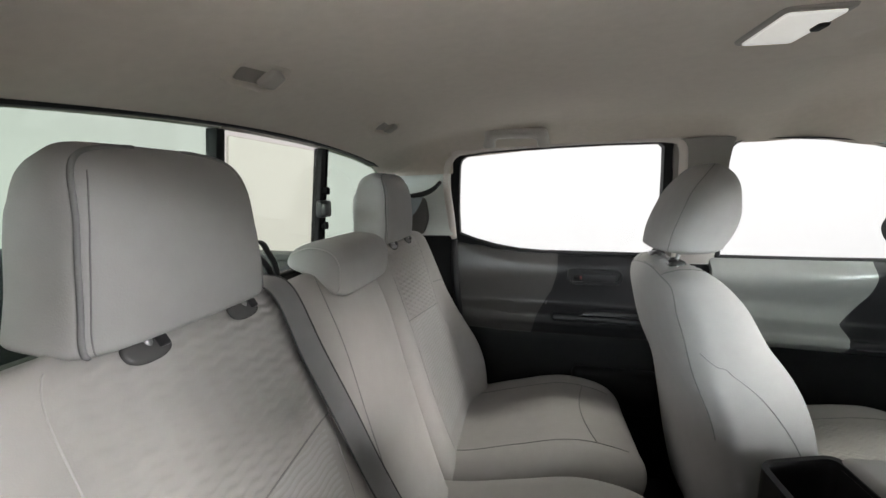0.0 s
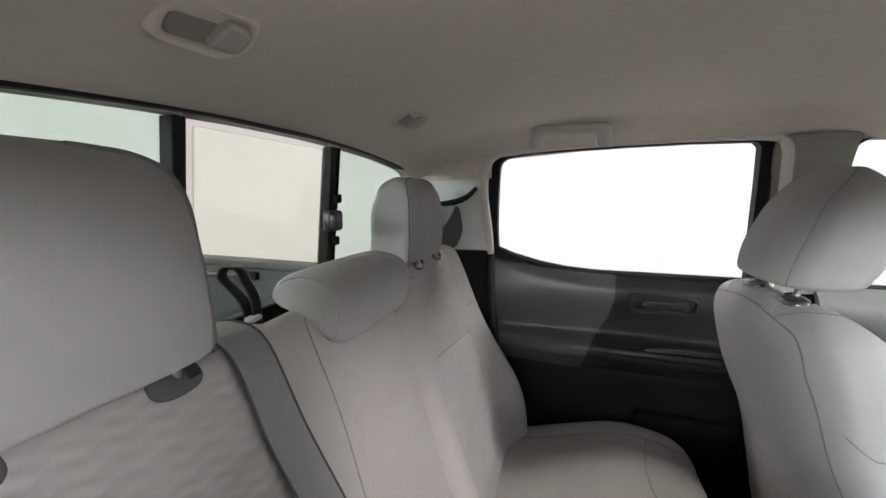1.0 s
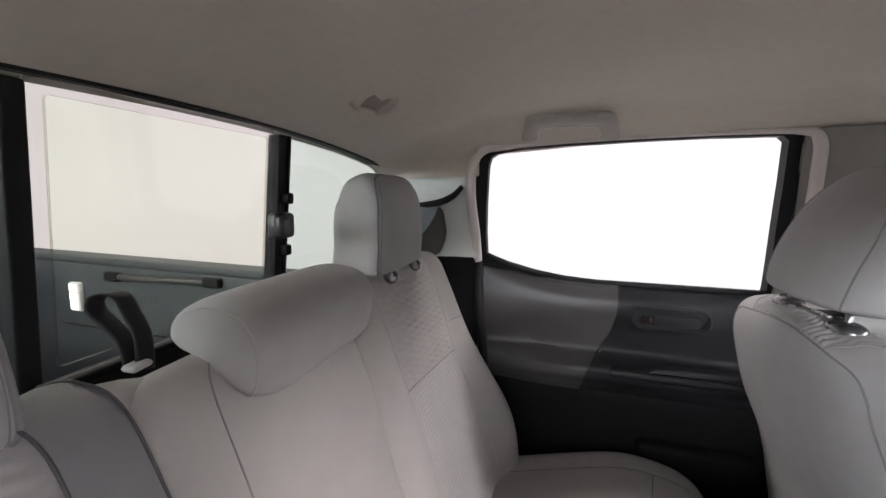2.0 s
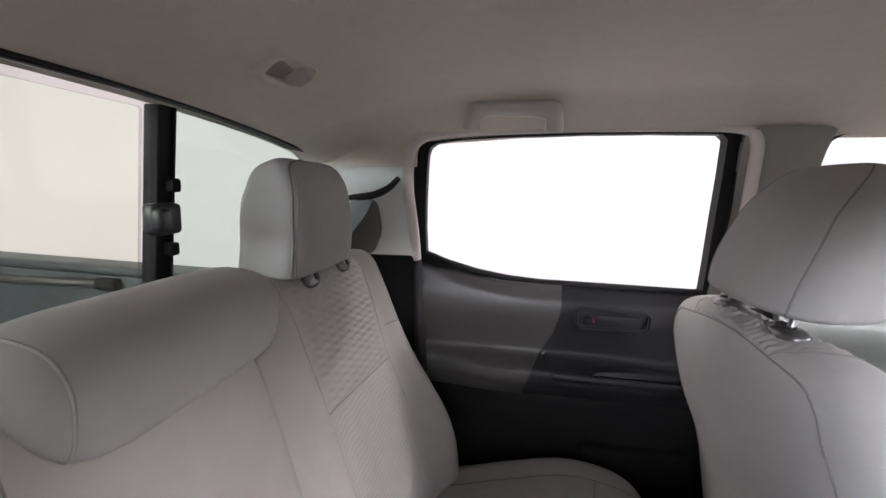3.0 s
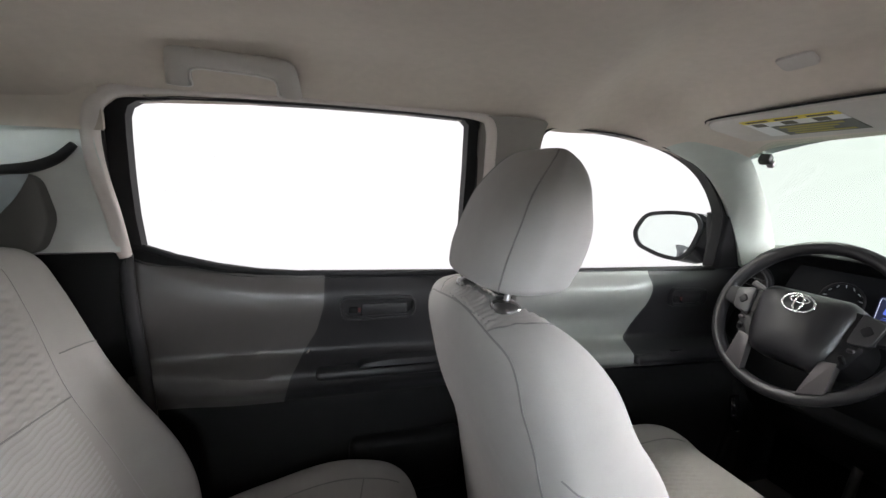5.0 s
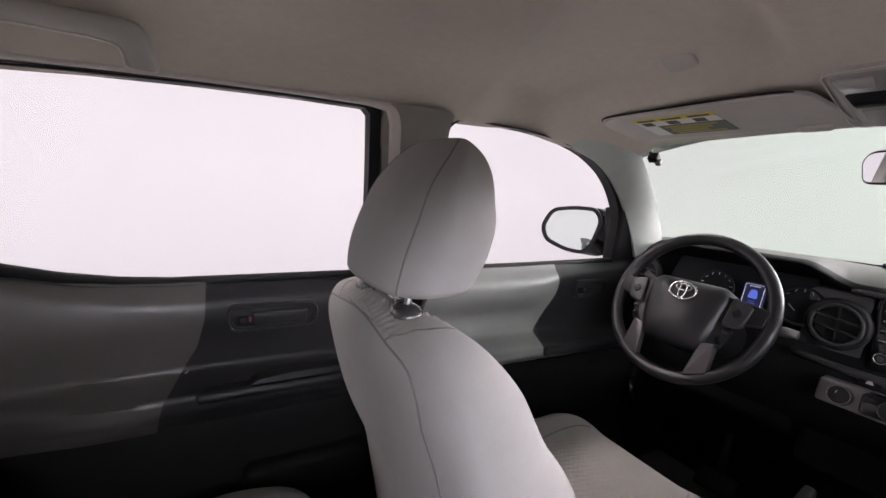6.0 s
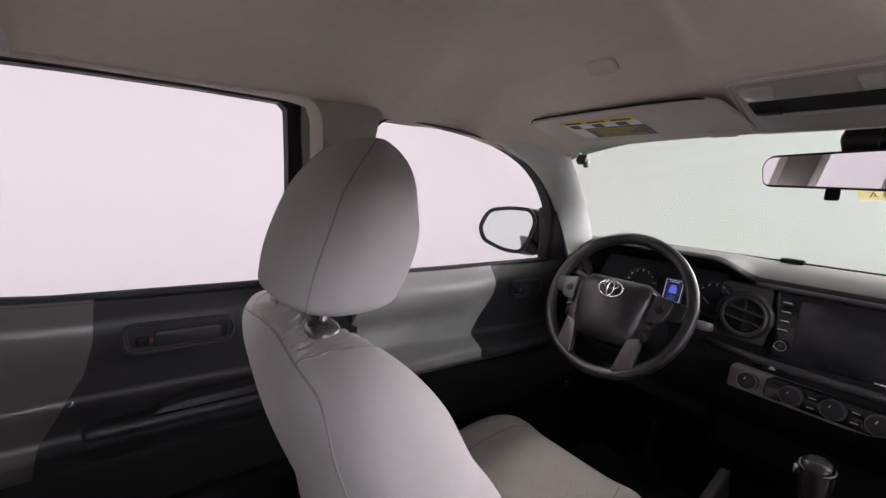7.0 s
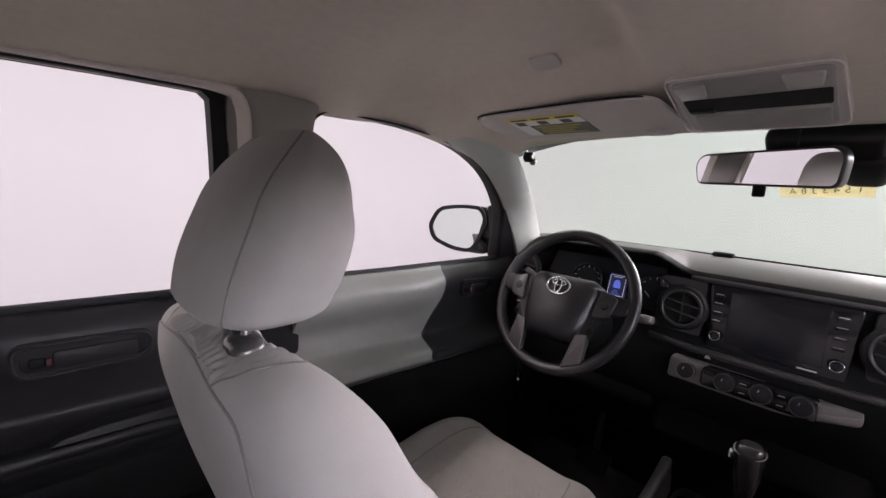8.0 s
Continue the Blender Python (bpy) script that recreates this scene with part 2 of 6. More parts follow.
def frame_ring(name, inner, outer, place, depth, mat, parent=None, label="", category="", kind=""):
    """A ring between two outlines of equal count, mapped by place(a, b, d)."""
    n = len(inner)
    verts, faces = [], []
    for loop, d in ((inner, 0), (outer, 0), (outer, depth), (inner, depth)):
        verts += [place(p[0], p[1], d) for p in loop]
    for r in range(4):
        for i in range(n):
            j = (i + 1) % n
            faces.append((r * n + i, r * n + j, ((r + 1) % 4) * n + j, ((r + 1) % 4) * n + i))
    return soften(mesh(name, verts, faces, mat, parent, label, True, category, kind), 40)


def knob(name, at, axis, r, length, mat, parent=None, label="", sides=28, dome=0.2, category=""):
    """A turned knob with a rounded rim, along the axis from at."""
    axis = Vector(axis).normalized()
    side = axis.orthogonal().normalized()
    up = axis.cross(side)
    prof = [(r * 0.98, 0), (r, length * 0.1), (r * 0.96, length * 0.8), (r * 0.9, length * 0.95), (r * 0.8, length), (r * 0.4, length * (1 + dome * 0.1)), (0.0001, length * (1 + dome * 0.12))]
    verts, faces = [], []
    for rr, d in prof:
        for k in range(sides):
            a = 2 * math.pi * k / sides
            verts.append(Vector(at) + axis * d + side * (rr * math.cos(a)) + up * (rr * math.sin(a)))
    for i in range(len(prof) - 1):
        for k in range(sides):
            j = (k + 1) % sides
            faces.append((i * sides + k, i * sides + j, (i + 1) * sides + j, (i + 1) * sides + k))
    faces.append(tuple(range(sides)))
    return soften(mesh(name, verts, faces, mat, parent, label, True, category), 40)


def ring(name, at, axis, r, thick, mat, parent=None, label="", sides=32, squash=(1, 1), up=None):
    axis = Vector(axis).normalized()
    up = Vector(up) if up else axis.orthogonal().normalized()
    up = (up - axis * up.dot(axis)).normalized()
    side = axis.cross(up)
    pts = [Vector(at) + side * (r * squash[0] * math.cos(2 * math.pi * k / sides)) + up * (r * squash[1] * math.sin(2 * math.pi * k / sides)) for k in range(sides)]
    return tube(name, pts, thick, mat, parent, True, 8, label)


class Pad:
    """A stuffed shape: a spine of (x, z) keys from bottom to top with half widths, depths to the front and to the back."""

    def __init__(self, spine, half, front, back, yc, power=3.2, bolster=None, ends=(0.1, 0.12), flip=1):
        self.spine, self.half, self.front_d, self.back_d = spine, half, front, back
        self.yc, self.power, self.bolster, self.ends, self.flip = yc, power, bolster, ends, flip

    def lerp(self, keys, v):
        n = len(keys) - 1
        f = max(0, min(0.99999, v)) * n
        i = int(f)
        t = f - i
        g = lambda k: keys[max(0, min(n, k))]
        p0, p1, p2, p3 = g(i - 1), g(i), g(i + 1), g(i + 2)
        return 0.5 * (2 * p1 + (p2 - p0) * t + (2 * p0 - 5 * p1 + 4 * p2 - p3) * t * t + (3 * p1 - p0 - 3 * p2 + p3) * t ** 3)

    def section(self, v):
        sx, sz = [p[0] for p in self.spine], [p[1] for p in self.spine]
        x, z = self.lerp(sx, v), self.lerp(sz, v)
        d = 0.01
        tx, tz = self.lerp(sx, v + d) - self.lerp(sx, v - d), self.lerp(sz, v + d) - self.lerp(sz, v - d)
        ln = math.hypot(tx, tz)
        nx, nz = tz / ln, -tx / ln
        lo, hi = self.ends
        k = 1.0
        if lo and v < lo:
            k = 1 - v / lo
            k = 1 - k ** 2.4
        elif hi and v > 1 - hi:
            k = (v - 1 + hi) / hi
            k = 1 - k ** 2.4
        k = max(k, 0.0)
        cd, cw = k ** (1 / 2.2), 0.80 * k ** (1 / 6) + 0.20 * k ** (1 / 2.2)
        return x, z, nx, nz, self.lerp(self.half, v) * cw, self.lerp(self.front_d, v) * cd, self.lerp(self.back_d, v) * cd, cd

    def around(self, u, v):
        x, z, nx, nz, w, df, db, cd = self.section(v)
        a = 2 * math.pi * u
        c, s = math.cos(a), math.sin(a)
        e = 2 / self.power
        sy = math.copysign(abs(c) ** e, c)
        if s >= 0:
            dep = df * abs(s) ** e
            if self.bolster:
                dep += self.bolster(sy * self.flip, v) * cd * abs(s) ** e
        else:
            dep = -db * abs(s) ** e
        return Vector((x + nx * dep, self.yc + w * sy, z + nz * dep))

    def face(self, s, v, off=0.0):
        """The point of the front at s (-1 to 1 across) and v, lifted by off."""
        x, z, nx, nz, w, df, db, cd = self.section(v)
        rim = (1 - abs(s) ** self.power) ** (1 / self.power)
        dep = df * rim + off
        if self.bolster:
            dep += self.bolster(s * self.flip, v) * cd * rim
        return Vector((x + nx * dep, self.yc + w * s, z + nz * dep))

    def rear(self, s, v, off=0.0):
        x, z, nx, nz, w, df, db, cd = self.section(v)
        dep = -db * (1 - abs(s) ** self.power) ** (1 / self.power) - off
        return Vector((x + nx * dep, self.yc + w * s, z + nz * dep))

    def build(self, name, mat, parent, label="", nu=64, nv=48):
        vs = [0.5 - 0.5 * math.cos(math.pi * j / (nv - 1)) for j in range(nv)]
        vs = [0.6 * a + 0.4 * j / (nv - 1) for j, a in enumerate(vs)]
        verts, faces = [], []
        for v in vs:
            for i in range(nu):
                verts.append(self.around(i / nu, v))
        for j in range(nv - 1):
            for i in range(nu):
                a, b = j * nu + i, j * nu + (i + 1) % nu
                faces.append((a, b, b + nu, a + nu))
        return mesh(name, verts, faces, mat, parent, label, weld=0.0003)


def bump_at(s, centre, width):
    t = (s - centre) / width
    return math.exp(-t * t)


# ---- the booth round the truck ----
def booth():
    # unseen floor, kept white to bounce light up to the headliner
    floor = mesh("ground", [(-14, -14, -0.75), (14, -14, -0.75), (14, 14, -0.75), (-14, 14, -0.75), (-14, -14, -0.9), (14, -14, -0.9), (14, 14, -0.9), (-14, 14, -0.9)],
                 [(0, 1, 2, 3), (7, 6, 5, 4), (0, 4, 5, 1), (1, 5, 6, 2), (2, 6, 7, 3), (3, 7, 4, 0)], BOOTH_FLOOR, None, "smooth white floor out of view, bounces light up", False, "floor", "structure")
    loop = rounded([(-7.0, -5.0), (-7.0, 5.0), (7.0, 5.0), (7.0, -5.0)], [0.01, 2.5, 2.5, 0.01], 12)
    verts, faces = [], []
    for x, y in [tuple(p) for p in loop]:
        k = 1 + 0.06 / math.hypot(x, y)
        verts += [(x, y, -0.80), (x, y, 3.30), (x * k, y * k, 3.30), (x * k, y * k, -0.80)]
    n = len(loop)
    for i in range(n - 1):
        for k in range(4):
            faces.append((4 * i + k, 4 * i + (k + 1) % 4, 4 * i + 4 + (k + 1) % 4, 4 * i + 4 + k))
    # backdrop glow, tinted pinker to the left for the side windows' cast
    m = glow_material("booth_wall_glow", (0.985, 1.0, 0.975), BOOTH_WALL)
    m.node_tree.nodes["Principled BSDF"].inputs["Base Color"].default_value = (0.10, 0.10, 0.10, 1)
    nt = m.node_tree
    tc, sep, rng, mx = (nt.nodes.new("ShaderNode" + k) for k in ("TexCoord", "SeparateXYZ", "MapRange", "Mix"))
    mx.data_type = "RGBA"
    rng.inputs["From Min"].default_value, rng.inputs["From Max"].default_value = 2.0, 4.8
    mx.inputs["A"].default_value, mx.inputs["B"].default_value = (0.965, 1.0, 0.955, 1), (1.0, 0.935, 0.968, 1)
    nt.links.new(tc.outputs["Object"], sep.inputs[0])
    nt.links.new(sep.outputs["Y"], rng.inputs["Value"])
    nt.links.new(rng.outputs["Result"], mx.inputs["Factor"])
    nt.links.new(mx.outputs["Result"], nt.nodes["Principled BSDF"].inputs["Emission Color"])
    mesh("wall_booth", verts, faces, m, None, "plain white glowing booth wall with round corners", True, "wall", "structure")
    # unseen right wall glows as added fill; grey wall and ceiling above limit it
    m = glow_material("unseen_right_glow", (0.95, 1.0, 0.985), BOOTH_RIGHT)
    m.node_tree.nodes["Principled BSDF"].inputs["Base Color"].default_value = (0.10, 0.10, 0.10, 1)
    rbox("wall_booth_upper", (14.2, 0.1, 1.0), (0, -5.07, 2.8), BOOTH_GREY, None, 0.02, label="plain grey upper wall out of view, ends the glow", category="wall", kind="structure")
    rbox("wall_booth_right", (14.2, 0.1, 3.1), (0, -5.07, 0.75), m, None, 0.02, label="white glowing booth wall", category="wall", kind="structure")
    rbox("booth_ceiling", (14, 10, 0.1), (0, 0, 3.35), BOOTH_GREY, None, 0.02, label="plain grey ceiling out of view, dims bounced light", category="ceiling", kind="structure")
    # unseen light panels, added and placed to shape the light in the cabin
    lamp_over = glow_material("added_light_overhead", (1.0, 0.96, 0.90), BOOTH_OVERHEAD)
    lamp_front = glow_material("added_light_front", (0.94, 1.0, 0.98), BOOTH_AHEAD)
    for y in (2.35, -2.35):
        rbox("added_light", (8, 0.6, 0.06), (0, y, 3.28), lamp_over, None, 0.01, (0, 0, 0), "added light panel overhead, out of view", category="light panel")
    lamp_near = glow_material("added_light_near", (0.90, 1.0, 1.03), BOOTH_NEAR)
    rbox("added_light", (6, 0.06, 0.60), (-2.3, -4.9, 1.92), lamp_near, None, 0.01, (0, 0, 0), "added long light panel beside the truck, out of view", category="light panel")
    lamp_ahead = glow_material("added_light_ahead", (1.0, 0.97, 0.955), BOOTH_FRONT)
    rbox("added_light", (0.06, 1.3, 0.70), (6.98, -1.25, 2.60), lamp_ahead, None, 0.01, (0, 0, 0), "added light panel ahead of the truck, out of view", category="light panel")
    lamp_corner = glow_material("added_light_corner", (0.96, 0.98, 1.0), BOOTH_CORNER)
    rbox("added_light", (0.06, 1.2, 0.42), (4.0, -2.1, 1.95), lamp_corner, None, 0.01, (0, 14, -24), "added light panel front right, out of view", category="light panel")
    rbox("added_light", (0.75, 5.5, 0.06), (5.4, 0, 3.0), lamp_front, None, 0.01, (0, 60, 0), "added long light panel high ahead, out of view", category="light panel")


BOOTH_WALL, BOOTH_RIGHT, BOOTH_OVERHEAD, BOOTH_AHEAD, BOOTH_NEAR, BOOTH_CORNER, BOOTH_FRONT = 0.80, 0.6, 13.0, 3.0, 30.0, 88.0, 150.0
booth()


# ---- cabin shell ----
def smooth01(a, b, t):
    t = max(0.0, min(1.0, (t - a) / (b - a)))
    return t * t * (3 - 2 * t)


def lerp_keys(keys, x):
    return float(np.interp(x, [k[0] for k in keys], [k[1] for k in keys]))


ROOF = [(-0.155, 1.137), (-0.14, 1.141), (-0.10, 1.161), (-0.06, 1.178), (0.0, 1.206), (0.12, 1.226), (0.3, 1.243), (0.65, 1.258), (1.0, 1.255), (1.2, 1.245), (1.35, 1.224), (1.47, 1.205), (1.55, 1.19)]


def side_y(x, z):
    """The glass plane of the left side: leans inwards upwards, and narrows to the front."""
    return 0.735 - 0.296 * (z - 0.83) - 0.036 * max(0.0, x - 0.8)


def edge_z(x):
    """Height of the roof lining's outer edge, above the side windows."""
    return lerp_keys([(-0.14, 1.08), (0.0, 1.085), (0.06, 1.10), (0.115, 1.151), (0.4, 1.178), (0.65, 1.187), (0.95, 1.188), (1.12, 1.192), (1.3, 1.172), (1.47, 1.125)], x)


def roof_z(x, y):
    zc = sum(lerp_keys(ROOF, x + d) for d in (-0.06, -0.03, 0, 0.03, 0.06)) / 5
    ye = side_y(x, edge_z(x)) - 0.006
    a = abs(y) / ye
    ze = edge_z(x)
    k = 0.28 * a ** 2 + 0.72 * smooth01(0.72, 1.06, a)
    z = zc - (zc - ze) * min(1.0, k / (0.28 + 0.72 * smooth01(0.72, 1.06, 1.0)))
    # raised bay over each front seat, either side of the console's hump, its rear rim running outwards and forwards
    spine = lerp_keys([(0.90, 0.045), (1.08, 0.075), (1.28, 0.122), (1.45, 0.150)], x)
    bay = smooth01(-0.055, 0.065, x - 0.78 - 0.42 * abs(y)) * smooth01(-0.022, 0.034, abs(y) - spine) * (1 - smooth01(0.50, 0.64, abs(y))) * (1 - smooth01(1.13, 1.245, x))
    z -= 0.065 * y * y * smooth01(0.0, -0.12, x)  # the rear edge arches over the window
    return z + 0.040 * bay


def headliner():
    def fn(u, v):
        x = -0.152 + 1.622 * v
        ye = side_y(x, edge_z(x)) - 0.006
        y = ye * (2 * u - 1)
        return Vector((x, y, roof_z(x, y)))
    sheet("ceiling", fn, 97, 130, LINER, None, 0.012, "taupe grey fabric headliner with moulded front bays", "headliner", "structure", (0, 0, 1))
    # steel roof skin above
    def skin(u, v):
        x = -0.19 + 1.75 * v
        y = 0.70 * (2 * u - 1)
        return Vector((x, y, 1.33 - 0.10 * abs(2 * u - 1) ** 3 - 0.10 * abs(2 * v - 1) ** 4))
    sheet("roof", skin, 24, 24, BODY, None, 0.01, "painted steel truck roof", "roof", "structure", (0, 0, 1))


headliner()
rbox("floor", (2.35, 1.5, 0.05), (1.0, 0, -0.027), CARPET, None, 0.01, label="black carpeted cabin floor", category="floor", kind="structure")
rbox("wall_rear", (0.03, 1.40, 0.86), (-0.185, 0, 0.43), BLACK, None, 0.01, label="black rear cab wall below the window", category="wall", kind="structure")
rbox("wall_front", (0.04, 1.44, 0.85), (2.16, 0, 0.42), BLACK, None, 0.01, label="black firewall under the dashboard", category="wall", kind="structure")
# unseen right wall, added to keep low light out of the cabin
rbox("wall_right", (2.16, 0.05, 0.83), (0.90, -0.775, 0.415), BLACK, None, 0.02, label="plain black wall out of view, shuts out low light", category="wall", kind="structure")


def strip_pillar(name, keys_a, keys_b, mat, bulge, label, thick=0.03, away=(0, 1, 0), nu=14, nv=24):
    """A pillar trim stretched between two edge curves, swelling into the cabin."""
    ca, cb = curve(keys_a, nv), curve(keys_b, nv)
    inw = -Vector(away).normalized()
    def fn(u, v):
        j = min(nv - 1, round(v * (nv - 1)))
        return ca[j].lerp(cb[j], u) + inw * (bulge * math.sin(math.pi * u) ** 0.8)
    return sheet(name, fn, nu, nv, mat, None, thick, label, "pillar trim", "structure", away)


# plain roof side rail over the lowered window of the far side
def far_rail():
    def fn(u, v):
        x = -0.15 + 1.62 * v
        return Vector((x, -side_y(x, edge_z(x)) + 0.012 - 0.075 * u, edge_z(x) + 0.004 - 0.022 * math.sin(math.pi * min(1.0, u * 0.8)) ))
    sheet("roof_rail", fn, 12, 60, LINER_TRIM, None, 0.05, "pale roof side rail above the lowered window", "trim", "structure", (0, 0, 1))


far_rail()

# rear corner trim, B pillar and windscreen pillar on the driver's side, and their plain fellows
for sgn in (1, -1):
    word = "left" if sgn > 0 else "right"
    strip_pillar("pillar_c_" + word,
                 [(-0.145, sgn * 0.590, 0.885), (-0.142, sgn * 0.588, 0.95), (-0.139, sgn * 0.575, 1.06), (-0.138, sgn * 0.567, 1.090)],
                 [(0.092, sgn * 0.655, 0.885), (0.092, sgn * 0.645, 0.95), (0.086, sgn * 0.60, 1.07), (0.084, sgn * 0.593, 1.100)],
                 PILLAR_LIT if sgn > 0 else LINER, -0.012, "grey plastic rear corner pillar trim", 0.02, (-0.3, sgn, 0))
    def cove(u, v, sgn=sgn):
        foot = Vector((-0.142, 0.566, 1.086)).lerp(Vector((0.100, 0.594, 1.098)), v)
        top = roof_z(foot.x, 0.49) + 0.003
        return Vector((foot.x, sgn * (0.49 + (foot.y - 0.49) * math.sin(math.pi / 2 * u)), top + (foot.z - top) * (1 - math.cos(math.pi / 2 * u))))
    sheet("headliner_cove_" + word, cove, 16, 20, LINER, None, 0.008, "taupe headliner cove above the corner pillar", "headliner", "structure", (0, sgn, 0.6))
    strip_pillar("corner_panel_" + word, [(-0.17, sgn * 0.60, 0.02), (-0.16, sgn * 0.60, 0.45), (-0.145, sgn * 0.592, 0.882)], [(0.10, sgn * 0.70, 0.02), (0.10, sgn * 0.69, 0.45), (0.096, sgn * 0.662, 0.882)],
                 BLACK, -0.01, "black lower corner trim beside the rear seat", 0.06, (-0.3, sgn, 0))
    rbox("sill_" + word, (2.45, 0.10, 0.16), (1.0, sgn * 0.785, 0.0), BLACK, None, 0.02, label="black rocker sill under the doors", category="sill", kind="structure")
    rbox("cowl_side_" + word, (0.42, 0.06, 0.92), (1.98, sgn * 0.745, 0.44), BLACK, None, 0.02, label="black footwell side wall", category="wall", kind="structure")
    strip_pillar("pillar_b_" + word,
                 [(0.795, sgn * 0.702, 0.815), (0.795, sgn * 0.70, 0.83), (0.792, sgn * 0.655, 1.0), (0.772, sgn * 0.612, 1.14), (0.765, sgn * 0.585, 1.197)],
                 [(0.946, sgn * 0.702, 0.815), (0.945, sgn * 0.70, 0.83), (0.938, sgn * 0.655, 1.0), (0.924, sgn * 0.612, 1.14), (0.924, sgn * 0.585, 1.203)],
                 PILLAR_SHADED, 0.02, "grey plastic centre pillar trim", 0.03, (0, sgn, 0))
    strip_pillar("pillar_b_lower_" + word, [(0.795, sgn * 0.715, 0.02), (0.795, sgn * 0.708, 0.45), (0.795, sgn * 0.703, 0.813)], [(0.960, sgn * 0.715, 0.02), (0.952, sgn * 0.708, 0.45), (0.946, sgn * 0.703, 0.813)],
                 BLACK, 0.015, "black lower centre pillar trim", 0.03, (0, sgn, 0))
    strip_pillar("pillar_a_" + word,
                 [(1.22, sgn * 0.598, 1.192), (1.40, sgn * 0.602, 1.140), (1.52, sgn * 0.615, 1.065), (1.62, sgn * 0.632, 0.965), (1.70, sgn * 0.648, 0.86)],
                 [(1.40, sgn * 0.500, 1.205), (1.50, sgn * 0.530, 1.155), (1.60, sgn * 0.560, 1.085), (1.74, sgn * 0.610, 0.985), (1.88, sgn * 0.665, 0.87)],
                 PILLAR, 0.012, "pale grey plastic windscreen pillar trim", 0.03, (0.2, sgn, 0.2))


def offset_loop(loop, amount):
    n = len(loop)
    area = sum(loop[i][0] * loop[(i + 1) % n][1] - loop[(i + 1) % n][0] * loop[i][1] for i in range(n))
    out = []
    for i in range(n):
        t = Vector(loop[(i + 1) % n]) - Vector(loop[i - 1])
        nrm = Vector((t.y, -t.x)).normalized() * (1 if area > 0 else -1)
        am = amount(Vector(loop[i])) if callable(amount) else amount
        out.append(Vector(loop[i]) + nrm * am)
    return out


# ---- rear window with a sliding middle pane ----
def rear_x(z):
    return -0.150 + 0.085 * (z - 0.93)


def rear_place(y, z, d):
    return Vector((rear_x(z) - d - 0.03 * (y / 0.58) ** 2 * 0, y, z))


LATCH_GREY = material("latch_plastic", (0.022, 0.022, 0.024), 0.3, 0, 0.1)


def rear_window():
    w = empty("window_1", (-0.15, 0, 0.86), "tinted rear cab window with sliding middle pane", "window", "", "structure")
    def arch(y, drop=0.0):
        return 1.153 - 0.125 * y * y - drop
    ys = [0.585 - 1.17 * k / 26 for k in range(27)]
    outer = rounded([(-0.618, 0.84), (0.618, 0.84), (0.610, 1.05)] + [(y, arch(y)) for y in ys] + [(-0.610, 1.05)], [0.03, 0.03, 0.0] + [0.0] * 27 + [0.0], 6)
    inner = offset_loop(outer, lambda p: -0.004 - 0.022 * smooth01(1.06, 0.90, p.y))
    outer = [Vector((1.01 * p.x, p.y + (0.007 if p.y > 1.0 else -0.01))) for p in outer]
    frame_ring("window_frame", inner, outer, lambda y, z, d: rear_place(y, z, d - 0.006), 0.03, RUBBER, w, "black rubber window surround")
    left = rounded([(0.165, 0.860), (0.600, 0.860), (0.592, 1.05)] + [(y, arch(y, 0.003)) for y in (0.575, 0.52, 0.45, 0.38, 0.30, 0.22, 0.165)], [0.003, 0.03, 0.0] + [0.0] * 7, 6)
    right = [Vector((-p.x, p.y)) for p in reversed(left)]
    for lp in (left, right):
        g = slab("pane", lp, lambda y, z, d: rear_place(y, z, d + 0.008), 0.004, REAR_GLASS, w, "fixed privacy glass pane")
        g.visible_shadow = False
    mid = rounded([(-0.165, 0.872), (0.140, 0.872), (0.140, 1.146), (-0.165, 1.146)], 0.004, 2)
    film = rounded([(-0.152, 0.885), (0.127, 0.885), (0.127, 1.133), (-0.152, 1.133)], 0.004, 2)
    g = slab("pane", film, lambda y, z, d: rear_place(y, z, d + 0.002), 0.004, SLIDE_GLASS, w, "sliding privacy glass pane")
    g.visible_shadow = False
    g = frame_ring("pane_edge", film, mid, lambda y, z, d: rear_place(y, z, d + 0.002), 0.004, EDGE_GLASS, g, "clear edge outside the tint film")
    g.visible_shadow = False
    for y, wd in ((0.154, 0.024), (-0.178, 0.018)):
        post = slab("window_post", rounded([(y - wd / 2, 0.864), (y + wd / 2, 0.864), (y + wd / 2, 1.140), (y - wd / 2, 1.140)], 0.003, 2),
                    lambda a, b, d: rear_place(a, b, d - 0.006), 0.02, RUBBER, w, "black sliding window post", 0.002)
        if y > 0:
            rbox("seal_strip", (0.006, 0.004, 0.27), (rear_x(1.0) + 0.008, y + 0.010, 1.005), BLACK, post, 0.0015, (0, 4.86, 0))
    rbox("window_rail", (0.014, 0.36, 0.006), (rear_x(1.150) - 0.004, 0, 1.1505), RUBBER, w, 0.003, label="slim upper slide rail")
    rbox("window_rail", (0.014, 0.36, 0.010), (rear_x(0.868) + 0.004, 0, 0.868), BLACK, w, 0.003)
    # latch
    la = rbox("latch", (0.020, 0.046, 0.040), (rear_x(1.0) + 0.020, 0.136, 1.0), LATCH_GREY, w, 0.007, label="black plastic slide latch")
    rbox("latch_lever", (0.016, 0.022, 0.030), (rear_x(1.0) + 0.032, 0.122, 1.0), LATCH_GREY, la, 0.006)
    rbox("latch_catch", (0.014, 0.016, 0.018), (rear_x(0.96) + 0.012, 0.160, 0.958), BLACK, la, 0.004)
    rbox("latch_catch", (0.014, 0.016, 0.018), (rear_x(1.04) + 0.012, 0.160, 1.042), BLACK, la, 0.004)


rear_window()


